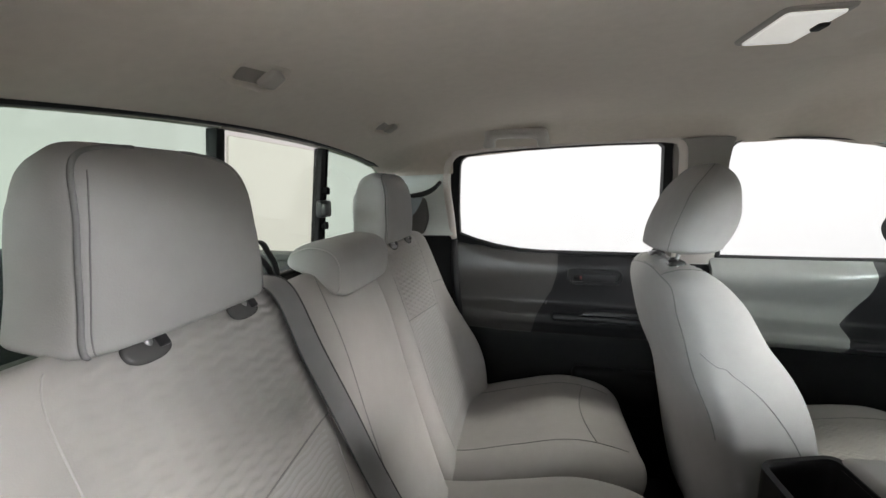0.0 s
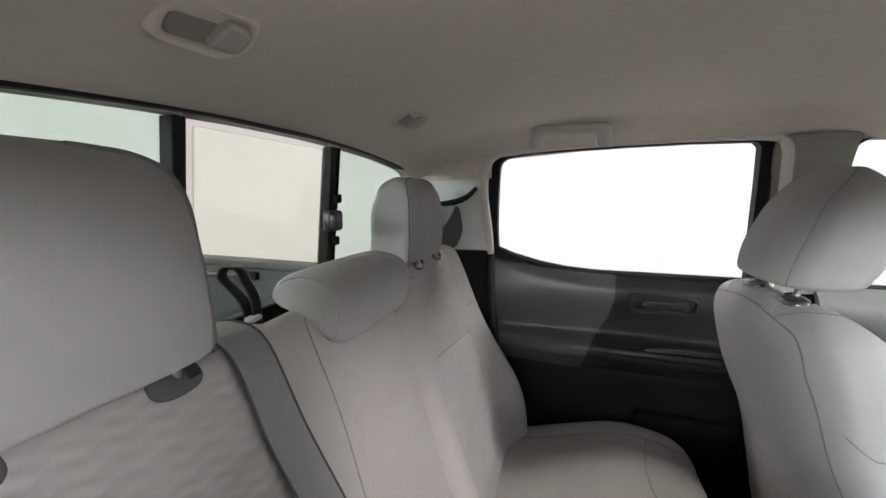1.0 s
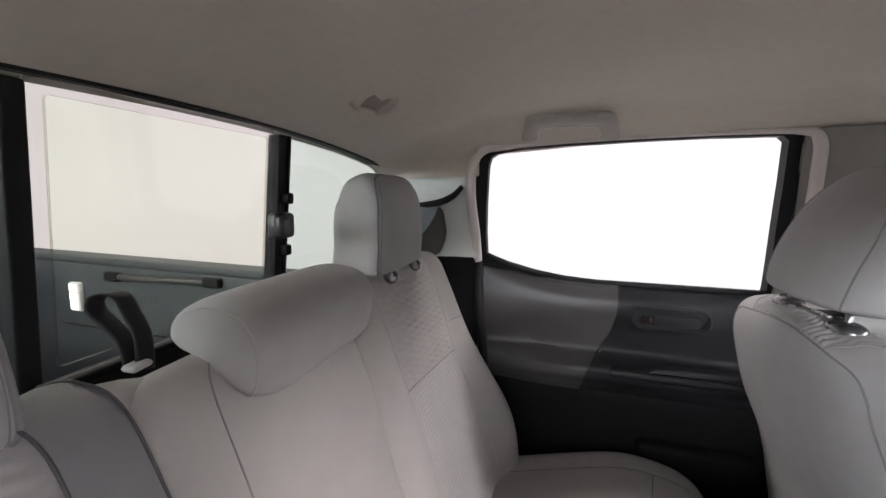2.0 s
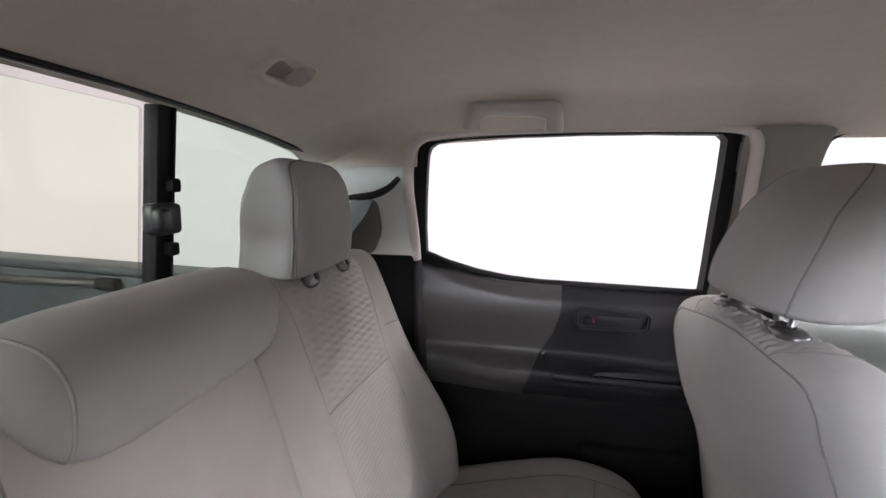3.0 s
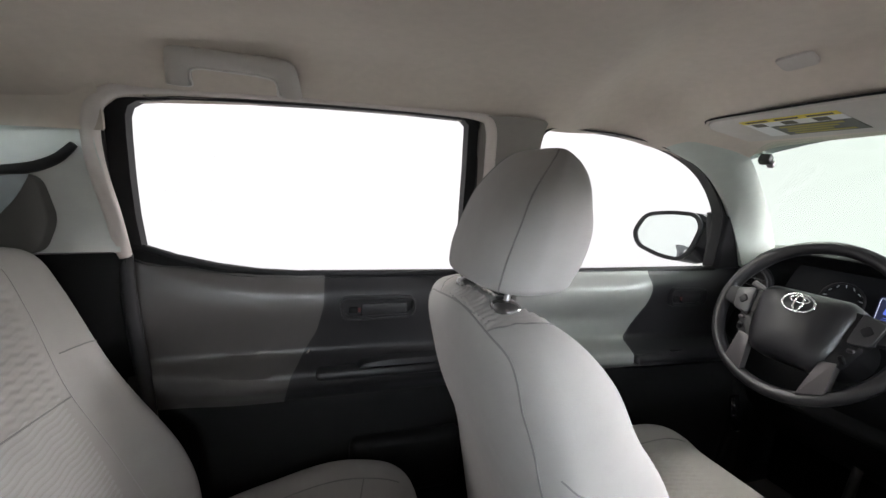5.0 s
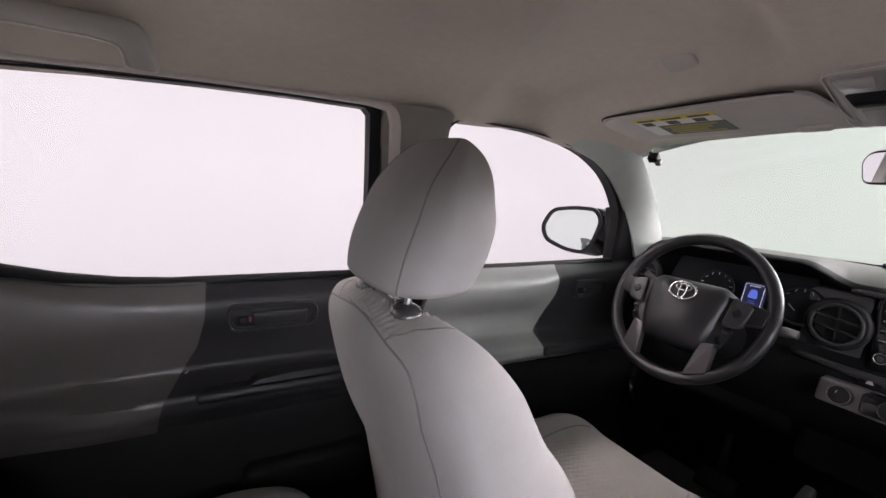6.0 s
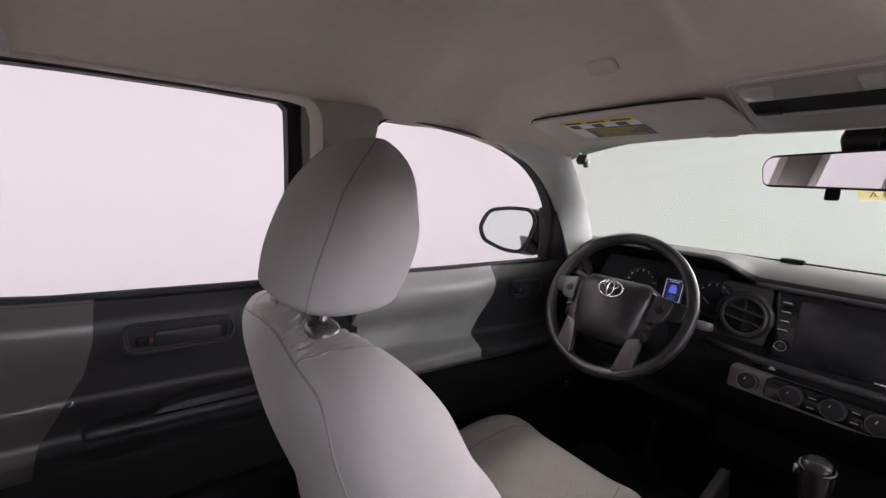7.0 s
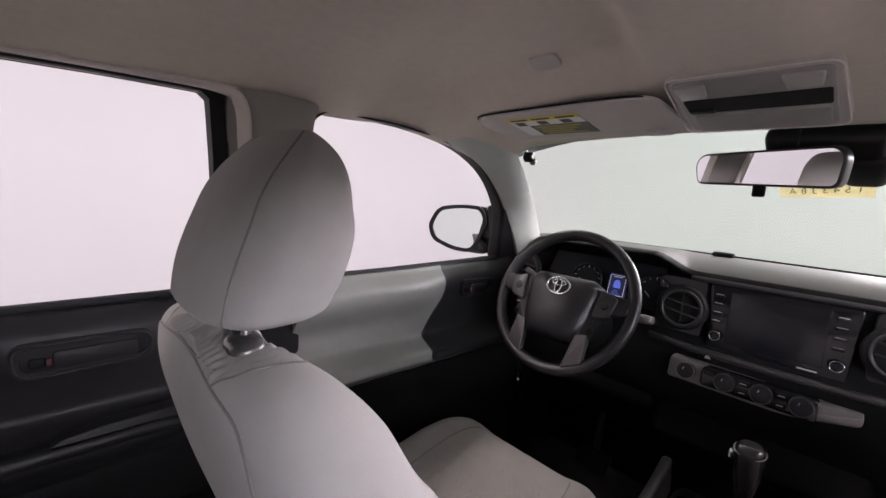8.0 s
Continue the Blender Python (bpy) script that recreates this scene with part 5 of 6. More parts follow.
def dashboard():
    d = empty("dashboard", (1.75, 0, 0.4), "black plastic dashboard with grey padded top", "dashboard")
    n = 60
    cache = {}
    def row(y):
        key = round(y, 4)
        if key not in cache:
            cache[key] = curve(dash_profile(y), n)
        return cache[key]
    cut = round(n * 4.35 / 14)
    def fn_top(u, v):
        y = -0.70 + 1.37 * u
        p = row(y)[min(cut, round(v * cut))]
        return Vector((p.x, y, p.y))
    sheet("top_pad", fn_top, 90, cut + 1, DASH_TOP, d, 0.01, "grey padded dash top", away=(0, 0, -1))
    def fn_low(u, v):
        y = -0.70 + 1.37 * u
        k = cut + round(v * (n - 1 - cut))
        p = row(y)[k]
        return Vector((p.x + 0.001, y, p.y))
    sheet("fascia", fn_low, 90, n - cut, BLACK, d, 0.01, "black moulded fascia", away=(1, 0, 0))
    tube("pad_edge", [(1.742, y, 0.882) for y in np.linspace(-0.68, 0.13, 40)], 0.007, DARK_METAL, d, False, 8, "dull grey edge strip", 1.0)
    # defroster ridge near the glass
    rbox("defrost_grille", (0.035, 1.0, 0.006), (1.985, -0.05, 0.924), BLACK, d, 0.002, (0, 12, 0))
    rbox("sensor", (0.03, 0.05, 0.012), (1.90, 0.10, 0.936), BLACK, d, 0.004, label="small black light sensor")
    # ---- radio unit
    def fplane(off):
        return lambda a, b, dd: Vector((1.750 - off + dd + 0.10 * (b - 0.80), a, b))
    radio = slab("radio", rounded([(-0.182, 0.712), (0.078, 0.712), (0.086, 0.876), (-0.190, 0.876)], 0.012, 5), fplane(0.016), 0.05, GLOSS_BLACK, d, "gloss black touchscreen radio", 0.004)
    slab("screen", rounded([(-0.140, 0.735), (0.038, 0.735), (0.038, 0.862), (-0.140, 0.862)], 0.004, 3), fplane(0.0185), 0.01, SCREEN_BLACK, radio, "dark switched-off screen", 0.001)
    for ky in (0.060, -0.160):
        for k in range(4):
            rbox("radio_button", (0.008, 0.020, 0.006), (1.7325, ky, 0.848 - 0.022 * k), BLACK_SOFT, radio, 0.002)
            rbox("button_mark", (0.002, 0.017, 0.0012), (1.7275, ky, 0.8525 - 0.022 * k), WHITE, radio, 0.0005)
        knob("radio_knob", (1.734, ky - 0.003, 0.748), (-1, 0, 0.10), 0.0125, 0.016, GLOSS_BLACK, radio, "black knob with silver ring")
        ring("knob_ring", (1.7185, ky - 0.003, 0.7495), (-1, 0, 0.10), 0.0112, 0.0011, CHROME, radio)
    rbox("badge_bar", (0.002, 0.034, 0.003), (1.7265, -0.118, 0.724), WHITE, radio, 0.0005)
    # ---- round vents
    def vent(y, z, x, r):
        v = tube("air_vent", [Vector((x + 0.004, y, z)) + Vector((0, math.cos(a), math.sin(a))) * r * 1.06 for a in [2 * math.pi * q / 40 for q in range(40)]], r * 0.16, BLACK_SOFT, d, True, 10, "round black air vent")
        ring("vent_ring", (x - 0.004, y, z), (-1, 0, 0.08), r * 0.92, 0.0045, DARK_PANEL, v, "", 40)
        knob("vent_throat", (x + 0.008, y, z), (-1, 0, 0.08), r * 0.86, 0.003, DEEP, v)
        for k in (-0.5, 0.5):
            hw = math.sqrt(1 - (k * 0.45) ** 2) * r * 0.84
            rbox("vent_blade", (0.016, 2 * hw, 0.0035), (x - 0.002, y, z + k * 0.52 * r), DARK_PANEL, v, 0.0012, (9, 20, 0))
        rbox("vent_stem", (0.010, 0.004, 1.5 * r), (x + 0.001, y, z), BLACK_SOFT, v, 0.0012)
    vent(0.138, 0.800, 1.722, 0.050)
    vent(-0.250, 0.800, 1.722, 0.050)
    vent(0.610, 0.825, 1.700, 0.046)
    for y0, y1 in ((0.090, 0.205), (-0.318, -0.205)):
        slab("vent_surround", rounded([(y0, 0.715), (y1, 0.725), (y1, 0.876), (y0, 0.876)], 0.02, 5), fplane(0.008), 0.03, DARK_PANEL, d, "charcoal vent surround", 0.004)
    # ---- climate strip
    cl = slab("climate_panel", rounded([(-0.215, 0.652), (-0.10, 0.628), (0.135, 0.632), (0.135, 0.682), (-0.215, 0.672)], [0.01, 0.03, 0.008, 0.008, 0.004], 5), lambda a, b, dd: Vector((1.672 + dd + 0.25 * (b - 0.65), a, b)), 0.05, SATIN, d, "satin grey climate control strip", 0.004)
    slab("climate_inlay", rounded([(-0.150, 0.634), (0.062, 0.636), (0.062, 0.680), (-0.150, 0.680)], 0.01, 4), lambda a, b, dd: Vector((1.670 + dd + 0.25 * (b - 0.65), a, b)), 0.02, GLOSS_BLACK, cl, "", 0.002)
    for y in (0.092, 0.012, -0.056, -0.124):
        kb = knob("climate_knob", (1.672, y, 0.658), (-1, 0, 0.25), 0.0215, 0.020, BLACK_SOFT, cl, "black rubberised dial")
        ring("dial_ring", (1.6525, y, 0.663), (-1, 0, 0.25), 0.0195, 0.0011, SATIN if y > 0.05 else DARK_METAL, kb)
        rbox("dial_mark", (0.002, 0.002, 0.007), (1.651, y + 0.004, 0.669), GAUGE_WHITE, kb, 0.0005, (20, -14, 0))
    for y in (-0.022, -0.090):
        for z in (0.648, 0.668):
            rbox("climate_button", (0.006, 0.022, 0.012), (1.668 + 0.25 * (z - 0.65), y, z), BLACK_SOFT, cl, 0.002)
            rbox("button_mark", (0.002, 0.012, 0.0016), (1.6645 + 0.25 * (z - 0.65), y, z), WHITE, cl, 0.0004)
    # ledge under the radio and vents
    tube("trim_ledge", [(1.712, 0.205, 0.712), (1.708, 0.10, 0.706), (1.706, -0.05, 0.703), (1.708, -0.20, 0.703), (1.714, -0.33, 0.708)], 0.009, DARK_PANEL, d, False, 10, "charcoal ledge below the radio")
    # hazard switch
    hz = rbox("hazard_switch", (0.01, 0.04, 0.020), (1.706, 0.060, 0.698), BLACK, d, 0.003)
    tri = [(-0.007, -0.005), (0.007, -0.005), (0.0, 0.008)]
    slab("hazard_mark", [Vector(p) for p in tri], lambda a, b, dd: Vector((1.700 + dd, 0.060 + a, 0.698 + b)), 0.001, HAZARD, hz)
    # lower centre stack and knee panel
    rbox("stack_panel", (0.10, 0.42, 0.20), (1.775, -0.045, 0.535), BLACK, d, 0.02, (0, 14, 0))
    rbox("knee_panel", (0.06, 0.46, 0.20), (1.765, 0.40, 0.585), BLACK, d, 0.02, (0, 18, 0))
    # ---- instrument cluster
    ic = slab("cluster_plate", rounded([(0.165, 0.775), (0.565, 0.775), (0.53, 0.905), (0.20, 0.905)], 0.03, 6), lambda a, b, dd: Vector((1.752 + dd + 0.25 * (b - 0.84), a, b)), 0.01, GAUGE_BLACK, d, "black instrument cluster")
    for y in (0.412, 0.214):
        ring("gauge_ring", (1.738, y, 0.820), (-1, 0, 0.25), 0.047, 0.003, BLACK_SOFT, ic, "", 40)
        knob("gauge_face", (1.745, y, 0.820), (-1, 0, 0.25), 0.045, 0.004, GAUGE_BLACK, ic, "", 40)
        for k in range(11):
            a = radians(220 - 26 * k)
            cy, cz = y - 0.039 * math.cos(a), 0.820 + 0.039 * math.sin(a)
            rbox("gauge_tick", (0.001, 0.0022, 0.008), (1.7388 + 0.25 * (cz - 0.820), cy, cz), GAUGE_WHITE, ic, 0.0003, (math.degrees(a) - 90, 0, 0))
        rbox("gauge_needle", (0.0012, 0.0024, 0.034), (1.7378, y + 0.012, 0.808), GAUGE_WHITE, ic, 0.0004, (-45, 0, 0))
    dsp = slab("info_display", rounded([(0.290, 0.787), (0.342, 0.787), (0.342, 0.852), (0.290, 0.852)], 0.004, 3), lambda a, b, dd: Vector((1.742 + dd + 0.25 * (b - 0.84), a, b)), 0.006, DISPLAY, ic, "lit blue information display")
    face = lambda a, b, dd: Vector((1.7405 + dd + 0.25 * (b - 0.84), a, b))
    slab("display_car", rounded([(0.305, 0.812), (0.327, 0.812), (0.326, 0.824), (0.322, 0.835), (0.310, 0.835), (0.306, 0.824)], 0.003, 3), face, 0.001, DISPLAY_BLUE, dsp, "blue car picture")
    rim = rounded([(0.293, 0.790), (0.339, 0.790), (0.339, 0.849), (0.293, 0.849)], 0.003, 3)
    frame_ring("display_rim", offset_loop(rim, -0.0010), rim, face, 0.001, DISPLAY_WHITE, dsp)
    rbox("display_line", (0.001, 0.024, 0.0014), (1.7415, 0.316, 0.844), DISPLAY_WHITE, dsp, 0.0003)
    for k in range(3):
        rbox("display_line", (0.001, 0.024 - 0.004 * k, 0.0012), (1.7285 + 0.0015 * (k - 1), 0.316, 0.795 + 0.005 * k), DISPLAY_BLUE, dsp, 0.0003)


SCREEN_BLACK = material("screen_black", (0.010, 0.010, 0.013), 0.2, 0, 0.05)
DEEP = material("deep_black", (0.006, 0.006, 0.006), 0.8)
GAUGE_BLACK = material("gauge_black", (0.008, 0.008, 0.010), 0.6, 0, 0.05, spec=0.2)
GAUGE_WHITE = material("gauge_white", (0.45, 0.47, 0.5), 0.5)
HAZARD = material("pale_mark", (0.6, 0.55, 0.55), 0.5)
dashboard()


# ---- steering wheel ----
SPOKE = material("spoke_metallic", (0.10, 0.090, 0.094), 0.38, 0.5, 0.06)


def steering_wheel():
    c = Vector((1.505, 0.366, 0.805))
    w = empty("steering_wheel", c, "black leather steering wheel with silver badge", "steering wheel")
    tilt = radians(25)
    up = Vector((math.sin(tilt), 0, math.cos(tilt)))
    ax = Vector((-math.cos(tilt), 0, math.sin(tilt)))
    left = Vector((0, 1, 0))
    def at(a, b, d=0.0):
        return c + left * a + up * b + ax * d
    R = 0.184
    rim = [at(R * math.cos(t), R * math.sin(t) - 0.004, -0.012) for t in [2 * math.pi * k / 72 for k in range(72)]]
    tube("rim", rim, [0.0155 + 0.0022 * math.exp(-((abs(((k / 72 * 360 + 180) % 360) - 180) - 40) / 16) ** 2) * (k < 36) for k in range(72)], LEATHER, w, True, 14, "black leather rim", 0.92)
    # hub
    hub = rounded([(-0.088, -0.078), (-0.066, -0.112), (0.066, -0.112), (0.088, -0.078), (0.104, 0.036), (0.084, 0.060), (-0.084, 0.060), (-0.104, 0.036)], [0.02, 0.02, 0.02, 0.02, 0.03, 0.02, 0.02, 0.03], 5)
    n_r = 10
    verts, faces = [], []
    n = len(hub)
    cen = sum((Vector(p) for p in hub), Vector((0, 0))) / n
    for r in range(n_r + 1):
        k = r / n_r
        for p in hub:
            q = cen.lerp(Vector(p), k)
            verts.append(at(q.x, q.y, 0.030 * (1 - k ** 3.2) ** 0.6 - 0.006))
    for p in hub:
        verts.append(at(p.x, p.y, -0.05))
    for r in range(n_r + 1):
        for i in range(n):
            j = (i + 1) % n
            faces.append((r * n + i, r * n + j, (r + 1) * n + j, (r + 1) * n + i))
    mesh("hub", verts, faces, LEATHER, w, "black padded airbag hub", weld=0.0002)
    # badge: plain overlapping rings
    ring("badge_ring", at(0, 0.022, 0.0265), ax, 0.032, 0.0026, CHROME, w, "silver oval badge", 40, (1.0, 0.68), up)
    ring("badge_ring", at(0, 0.022, 0.0265), ax, 0.0085, 0.0019, CHROME, w, "silver oval badge", 30, (1.0, 2.3), up)
    ring("badge_ring", at(0, 0.0305, 0.0265), ax, 0.019, 0.0019, CHROME, w, "silver oval badge", 30, (1.0, 0.42), up)
    # spokes
    for sg in (1, -1):
        arm = rounded([(sg * 0.060, -0.030), (sg * 0.176, -0.012), (sg * 0.178, 0.030), (sg * 0.060, 0.044)], 0.012, 4)
        slab("spoke", arm, lambda a, b, d: at(a, b, 0.004 - d), 0.022, BLACK_SOFT, w, "black side spoke", 0.004)
        podl = rounded([(sg * 0.100, -0.034), (sg * 0.140, -0.026), (sg * 0.150, 0.026), (sg * 0.106, 0.040)], 0.010, 4)
        pod = slab("button_pod", podl, lambda a, b, d: at(a, b, 0.012 - d), 0.012, DARK_PANEL, w, "black thumb button pad", 0.003)
        slab("thumb_pad", rounded([(sg * 0.124 - 0.013, 0.002), (sg * 0.124, -0.012), (sg * 0.124 + 0.013, 0.002), (sg * 0.124, 0.017)], 0.006, 3), lambda a, b, d: at(a, b, 0.0145 - d), 0.006, BLACK_SOFT, pod, "", 0.002)
        rbox("thumb_button", (0.006, 0.012, 0.008), at(sg * 0.112, -0.044, 0.006), DARK_METAL, pod, 0.002, (0, -25, 0))
        rbox("thumb_button", (0.008, 0.010, 0.020), at(sg * 0.106, -0.068, 0.005), BLACK_SOFT, pod, 0.002, (sg * 12, -25, 0))
        arm = rounded([(sg * 0.092, -0.020), (sg * 0.122, -0.030), (sg * 0.104, -0.086), (sg * 0.076, -0.092)], 0.006, 4)
        slab("spoke_link", arm, lambda a, b, d: at(a, b, 0.003 - d), 0.020, BLACK_SOFT, w, "black link down to the lower spoke", 0.002)
        low = rounded([(sg * 0.074, -0.084), (sg * 0.102, -0.078), (sg * 0.106, -0.150), (sg * 0.060, -0.172), (sg * 0.066, -0.130)], 0.004, 4)
        slab("lower_spoke", low, lambda a, b, d: at(a, b, 0.005 - d), 0.020, SPOKE, w, "dark grey metallic lower spoke", 0.0015)
    # column and stalks
    tube("column_cover", [at(0, -0.01, -0.03), at(0, -0.015, -0.10), at(0, -0.02, -0.22)], [0.055, 0.062, 0.070], BLACK_SOFT, w, False, 20, "black column shroud")
    tube("stalk", [at(-0.05, 0.0, -0.075), at(-0.13, 0.005, -0.07), at(-0.195, 0.008, -0.06), at(-0.215, 0.008, -0.058)], [0.008, 0.008, 0.011, 0.009], SATIN, w, False, 10, "grey wiper stalk")
    tube("stalk", [at(0.05, 0.02, -0.075), at(0.12, 0.05, -0.07), at(0.165, 0.068, -0.06)], [0.007, 0.007, 0.009], SATIN, w, False, 10, "grey light stalk")


steering_wheel()


# ---- centre console, shifter, pedals ----
def console():
    c = empty("centre_console", (1.2, -0.06, 0.0), "black plastic centre console with padded lid", "console")
    yc = -0.055
    rbox("console_body", (0.30, 0.20, 0.50), (1.045, yc, 0.29), BLACK, c, 0.03)
    rbox("console_lid", (0.25, 0.200, 0.045), (1.020, yc - 0.008, 0.575), CLOTH_SIDE, c, 0.020, (0, -2, 0), "grey padded armrest lid")
    # open rear bin behind the lid
    outer = rounded([(0.780, -0.150), (0.905, -0.150), (0.905, 0.046), (0.780, 0.046)], 0.03, 5)
    bin_ = frame_ring("rear_bin", offset_loop(outer, -0.010), outer, lambda a, q, dd: Vector((a, q, 0.552 + 0.26 * (a - 0.780) - dd)), 0.16, BLACK_SOFT, c, "open black bin behind the lid")
    slab("bin_floor", offset_loop(outer, -0.009), lambda a, q, dd: Vector((a, q, 0.45 - dd)), 0.03, DEEP, bin_)
    rbox("bin_foot", (0.115, 0.18, 0.40), (0.842, yc, 0.21), BLACK, c, 0.03)
    rbox("tunnel", (0.55, 0.26, 0.30), (1.40, yc, 0.22), BLACK, c, 0.03)
    pl = slab("shift_plate", rounded([(1.28, -0.150), (1.52, -0.150), (1.52, 0.040), (1.28, 0.040)], 0.02, 5), lambda a, b, d: Vector((a, b, 0.385 + 0.20 * (a - 1.28) - d)), 0.03, GLOSS_BLACK, c, "glossy black shifter surround", 0.004)
    for k in range(4):
        rbox("gear_mark", (0.010, 0.016, 0.001), (1.36 + 0.022 * k, -0.030, 0.4035 + 0.0044 * k), GAUGE_WHITE, pl, 0.0003, (0, -11, 0))
    rbox("gear_line", (0.085, 0.002, 0.001), (1.392, -0.042, 0.4095), GAUGE_WHITE, pl, 0.0003, (0, -11, 0))
    for y in (-0.185, 0.075):
        rbox("console_rail", (0.30, 0.022, 0.10), (1.42, y, 0.40), DARK_PANEL, c, 0.008, (0, -16, 0), "charcoal side rail")
    s = empty("gear_shifter", (1.44, -0.08, 0.40), "automatic gear shifter with glossy dark knob", "gear shifter")
    tube("shift_boot", [(1.445, -0.080, 0.40), (1.440, -0.080, 0.46), (1.430, -0.080, 0.53)], [0.036, 0.022, 0.012], GLOSS_BLACK, s, False, 18, "glossy black boot")
    k = curve([Vector(p) for p in [(1.428, -0.080, 0.545), (1.424, -0.080, 0.570), (1.419, -0.080, 0.600), (1.414, -0.080, 0.628), (1.410, -0.080, 0.648), (1.409, -0.080, 0.655)]], 24)
    tube("shift_knob", k, [0.015, 0.016, 0.017, 0.018, 0.019, 0.0205, 0.022, 0.0235, 0.0245, 0.0255, 0.026, 0.0265, 0.027, 0.0272, 0.0273, 0.0273, 0.027, 0.0265, 0.0255, 0.024, 0.0215, 0.018, 0.012, 0.004], KNOB, s, False, 24, "glossy dark knob with chrome edge", 0.85, (0, 1, 0))
    ring("knob_trim", (1.4095, -0.080, 0.644), (-0.2, 0, 1), 0.0232, 0.0010, SATIN, s, "", 36)
    rbox("release_button", (0.014, 0.010, 0.018), (1.420, -0.054, 0.622), CHROME, s, 0.004)


KNOB = material("knob_grey", (0.028, 0.027, 0.028), 0.2, 0.2, 0.05)
console()


def pedals():
    p = empty("brake_pedal", (1.86, 0.36, 0.18), "black ribbed brake pedal on a steel arm", "pedal")
    rbox("pedal_pad", (0.025, 0.11, 0.07), (1.83, 0.36, 0.20), RUBBER, p, 0.01, (0, 30, 0))
    tube("pedal_arm", [(1.85, 0.36, 0.22), (1.90, 0.37, 0.34), (1.92, 0.37, 0.48)], 0.012, DARK_METAL, p, False, 10)
    k = empty("kick_panel", (1.80, 0.63, 0.3), "black glossy footwell side panel", "panel")
    rbox("panel", (0.34, 0.05, 0.42), (1.88, 0.655, 0.36), BLACK, k, 0.02, (0, 8, 8))
    tube("hood_lever", [(1.70, 0.600, 0.455), (1.712, 0.597, 0.40), (1.728, 0.592, 0.345)], [0.016, 0.021, 0.013], GLOSS_BLACK, k, False, 14, "glossy black release lever", 0.6, (0, 1, 0))


pedals()


# ---- overhead fittings ----
# pale tone for moulded edges, standing in for the highlight along them
EDGE_HIGHLIGHT = material("edge_highlight_plastic", (0.72, 0.69, 0.66), 0.4)


def grab_handle():
    """A flat folded bracket lying along the slope of the lining, its middle clear of it."""
    g = empty("grab_handle", (0.30, 0.535, 1.19), "taupe plastic roof grab handle, folded up", "grab handle")
    def pl(a, b, d):
        k = b / 0.05
        bow = 0.004 * math.sin(math.pi * (a - 0.205) / 0.202)
        return Vector((a, 0.540 - 0.055 * k + 0.9 * d, 1.177 + 0.045 * k + 0.45 * d - bow * k * 0.5))
    n = 40
    def strip(name, edge_a, edge_b, label=""):
        ca, cb = curve([Vector((*p, 0)) for p in edge_a], n), curve([Vector((*p, 0)) for p in edge_b], n)
        def fn(u, v):
            j = min(n - 1, round(v * (n - 1)))
            p = ca[j].lerp(cb[j], u)
            swell = -0.011 * math.sin(math.pi * u) ** 0.6
            return pl(p.x, 0.05 * p.y, swell)
        return sheet(name, fn, 9, n, LINER_TRIM, g, 0.012, label, away=(0, 0.9, 0.45))
    strip("grip", [(0.205, 0.0), (0.211, 0.45), (0.216, 0.80), (0.228, 0.97), (0.26, 1.0), (0.305, 1.0), (0.352, 1.0), (0.384, 0.97), (0.396, 0.80), (0.402, 0.45), (0.407, 0.0)],
          [(0.240, 0.0), (0.242, 0.22), (0.244, 0.38), (0.250, 0.47), (0.268, 0.52), (0.305, 0.53), (0.342, 0.52), (0.361, 0.47), (0.367, 0.38), (0.369, 0.22), (0.372, 0.0)])
    bead = curve([Vector((a, b, 0)) for a, b in [(0.207, 0.0), (0.240, 0.0), (0.242, 0.22), (0.244, 0.38), (0.250, 0.47), (0.268, 0.52), (0.305, 0.53), (0.342, 0.52), (0.361, 0.47), (0.367, 0.38), (0.369, 0.22), (0.372, 0.0), (0.405, 0.0)]], 80)
    tube("edge_bead", [pl(p.x, 0.05 * p.y, -0.003) for p in bead], 0.0021, EDGE_HIGHLIGHT, g, False, 6, "moulded edge with its highlight in the colour")
    for x in (0.2225, 0.3895):
        p = pl(x, 0.008, 0.012)
        rbox("handle_foot", (0.026, 0.020, 0.018), p + Vector((0, 0.006, 0.003)), LINER_TRIM, g, 0.004, (-26, 0, 0), "square mounting foot")
    return g


grab_handle()


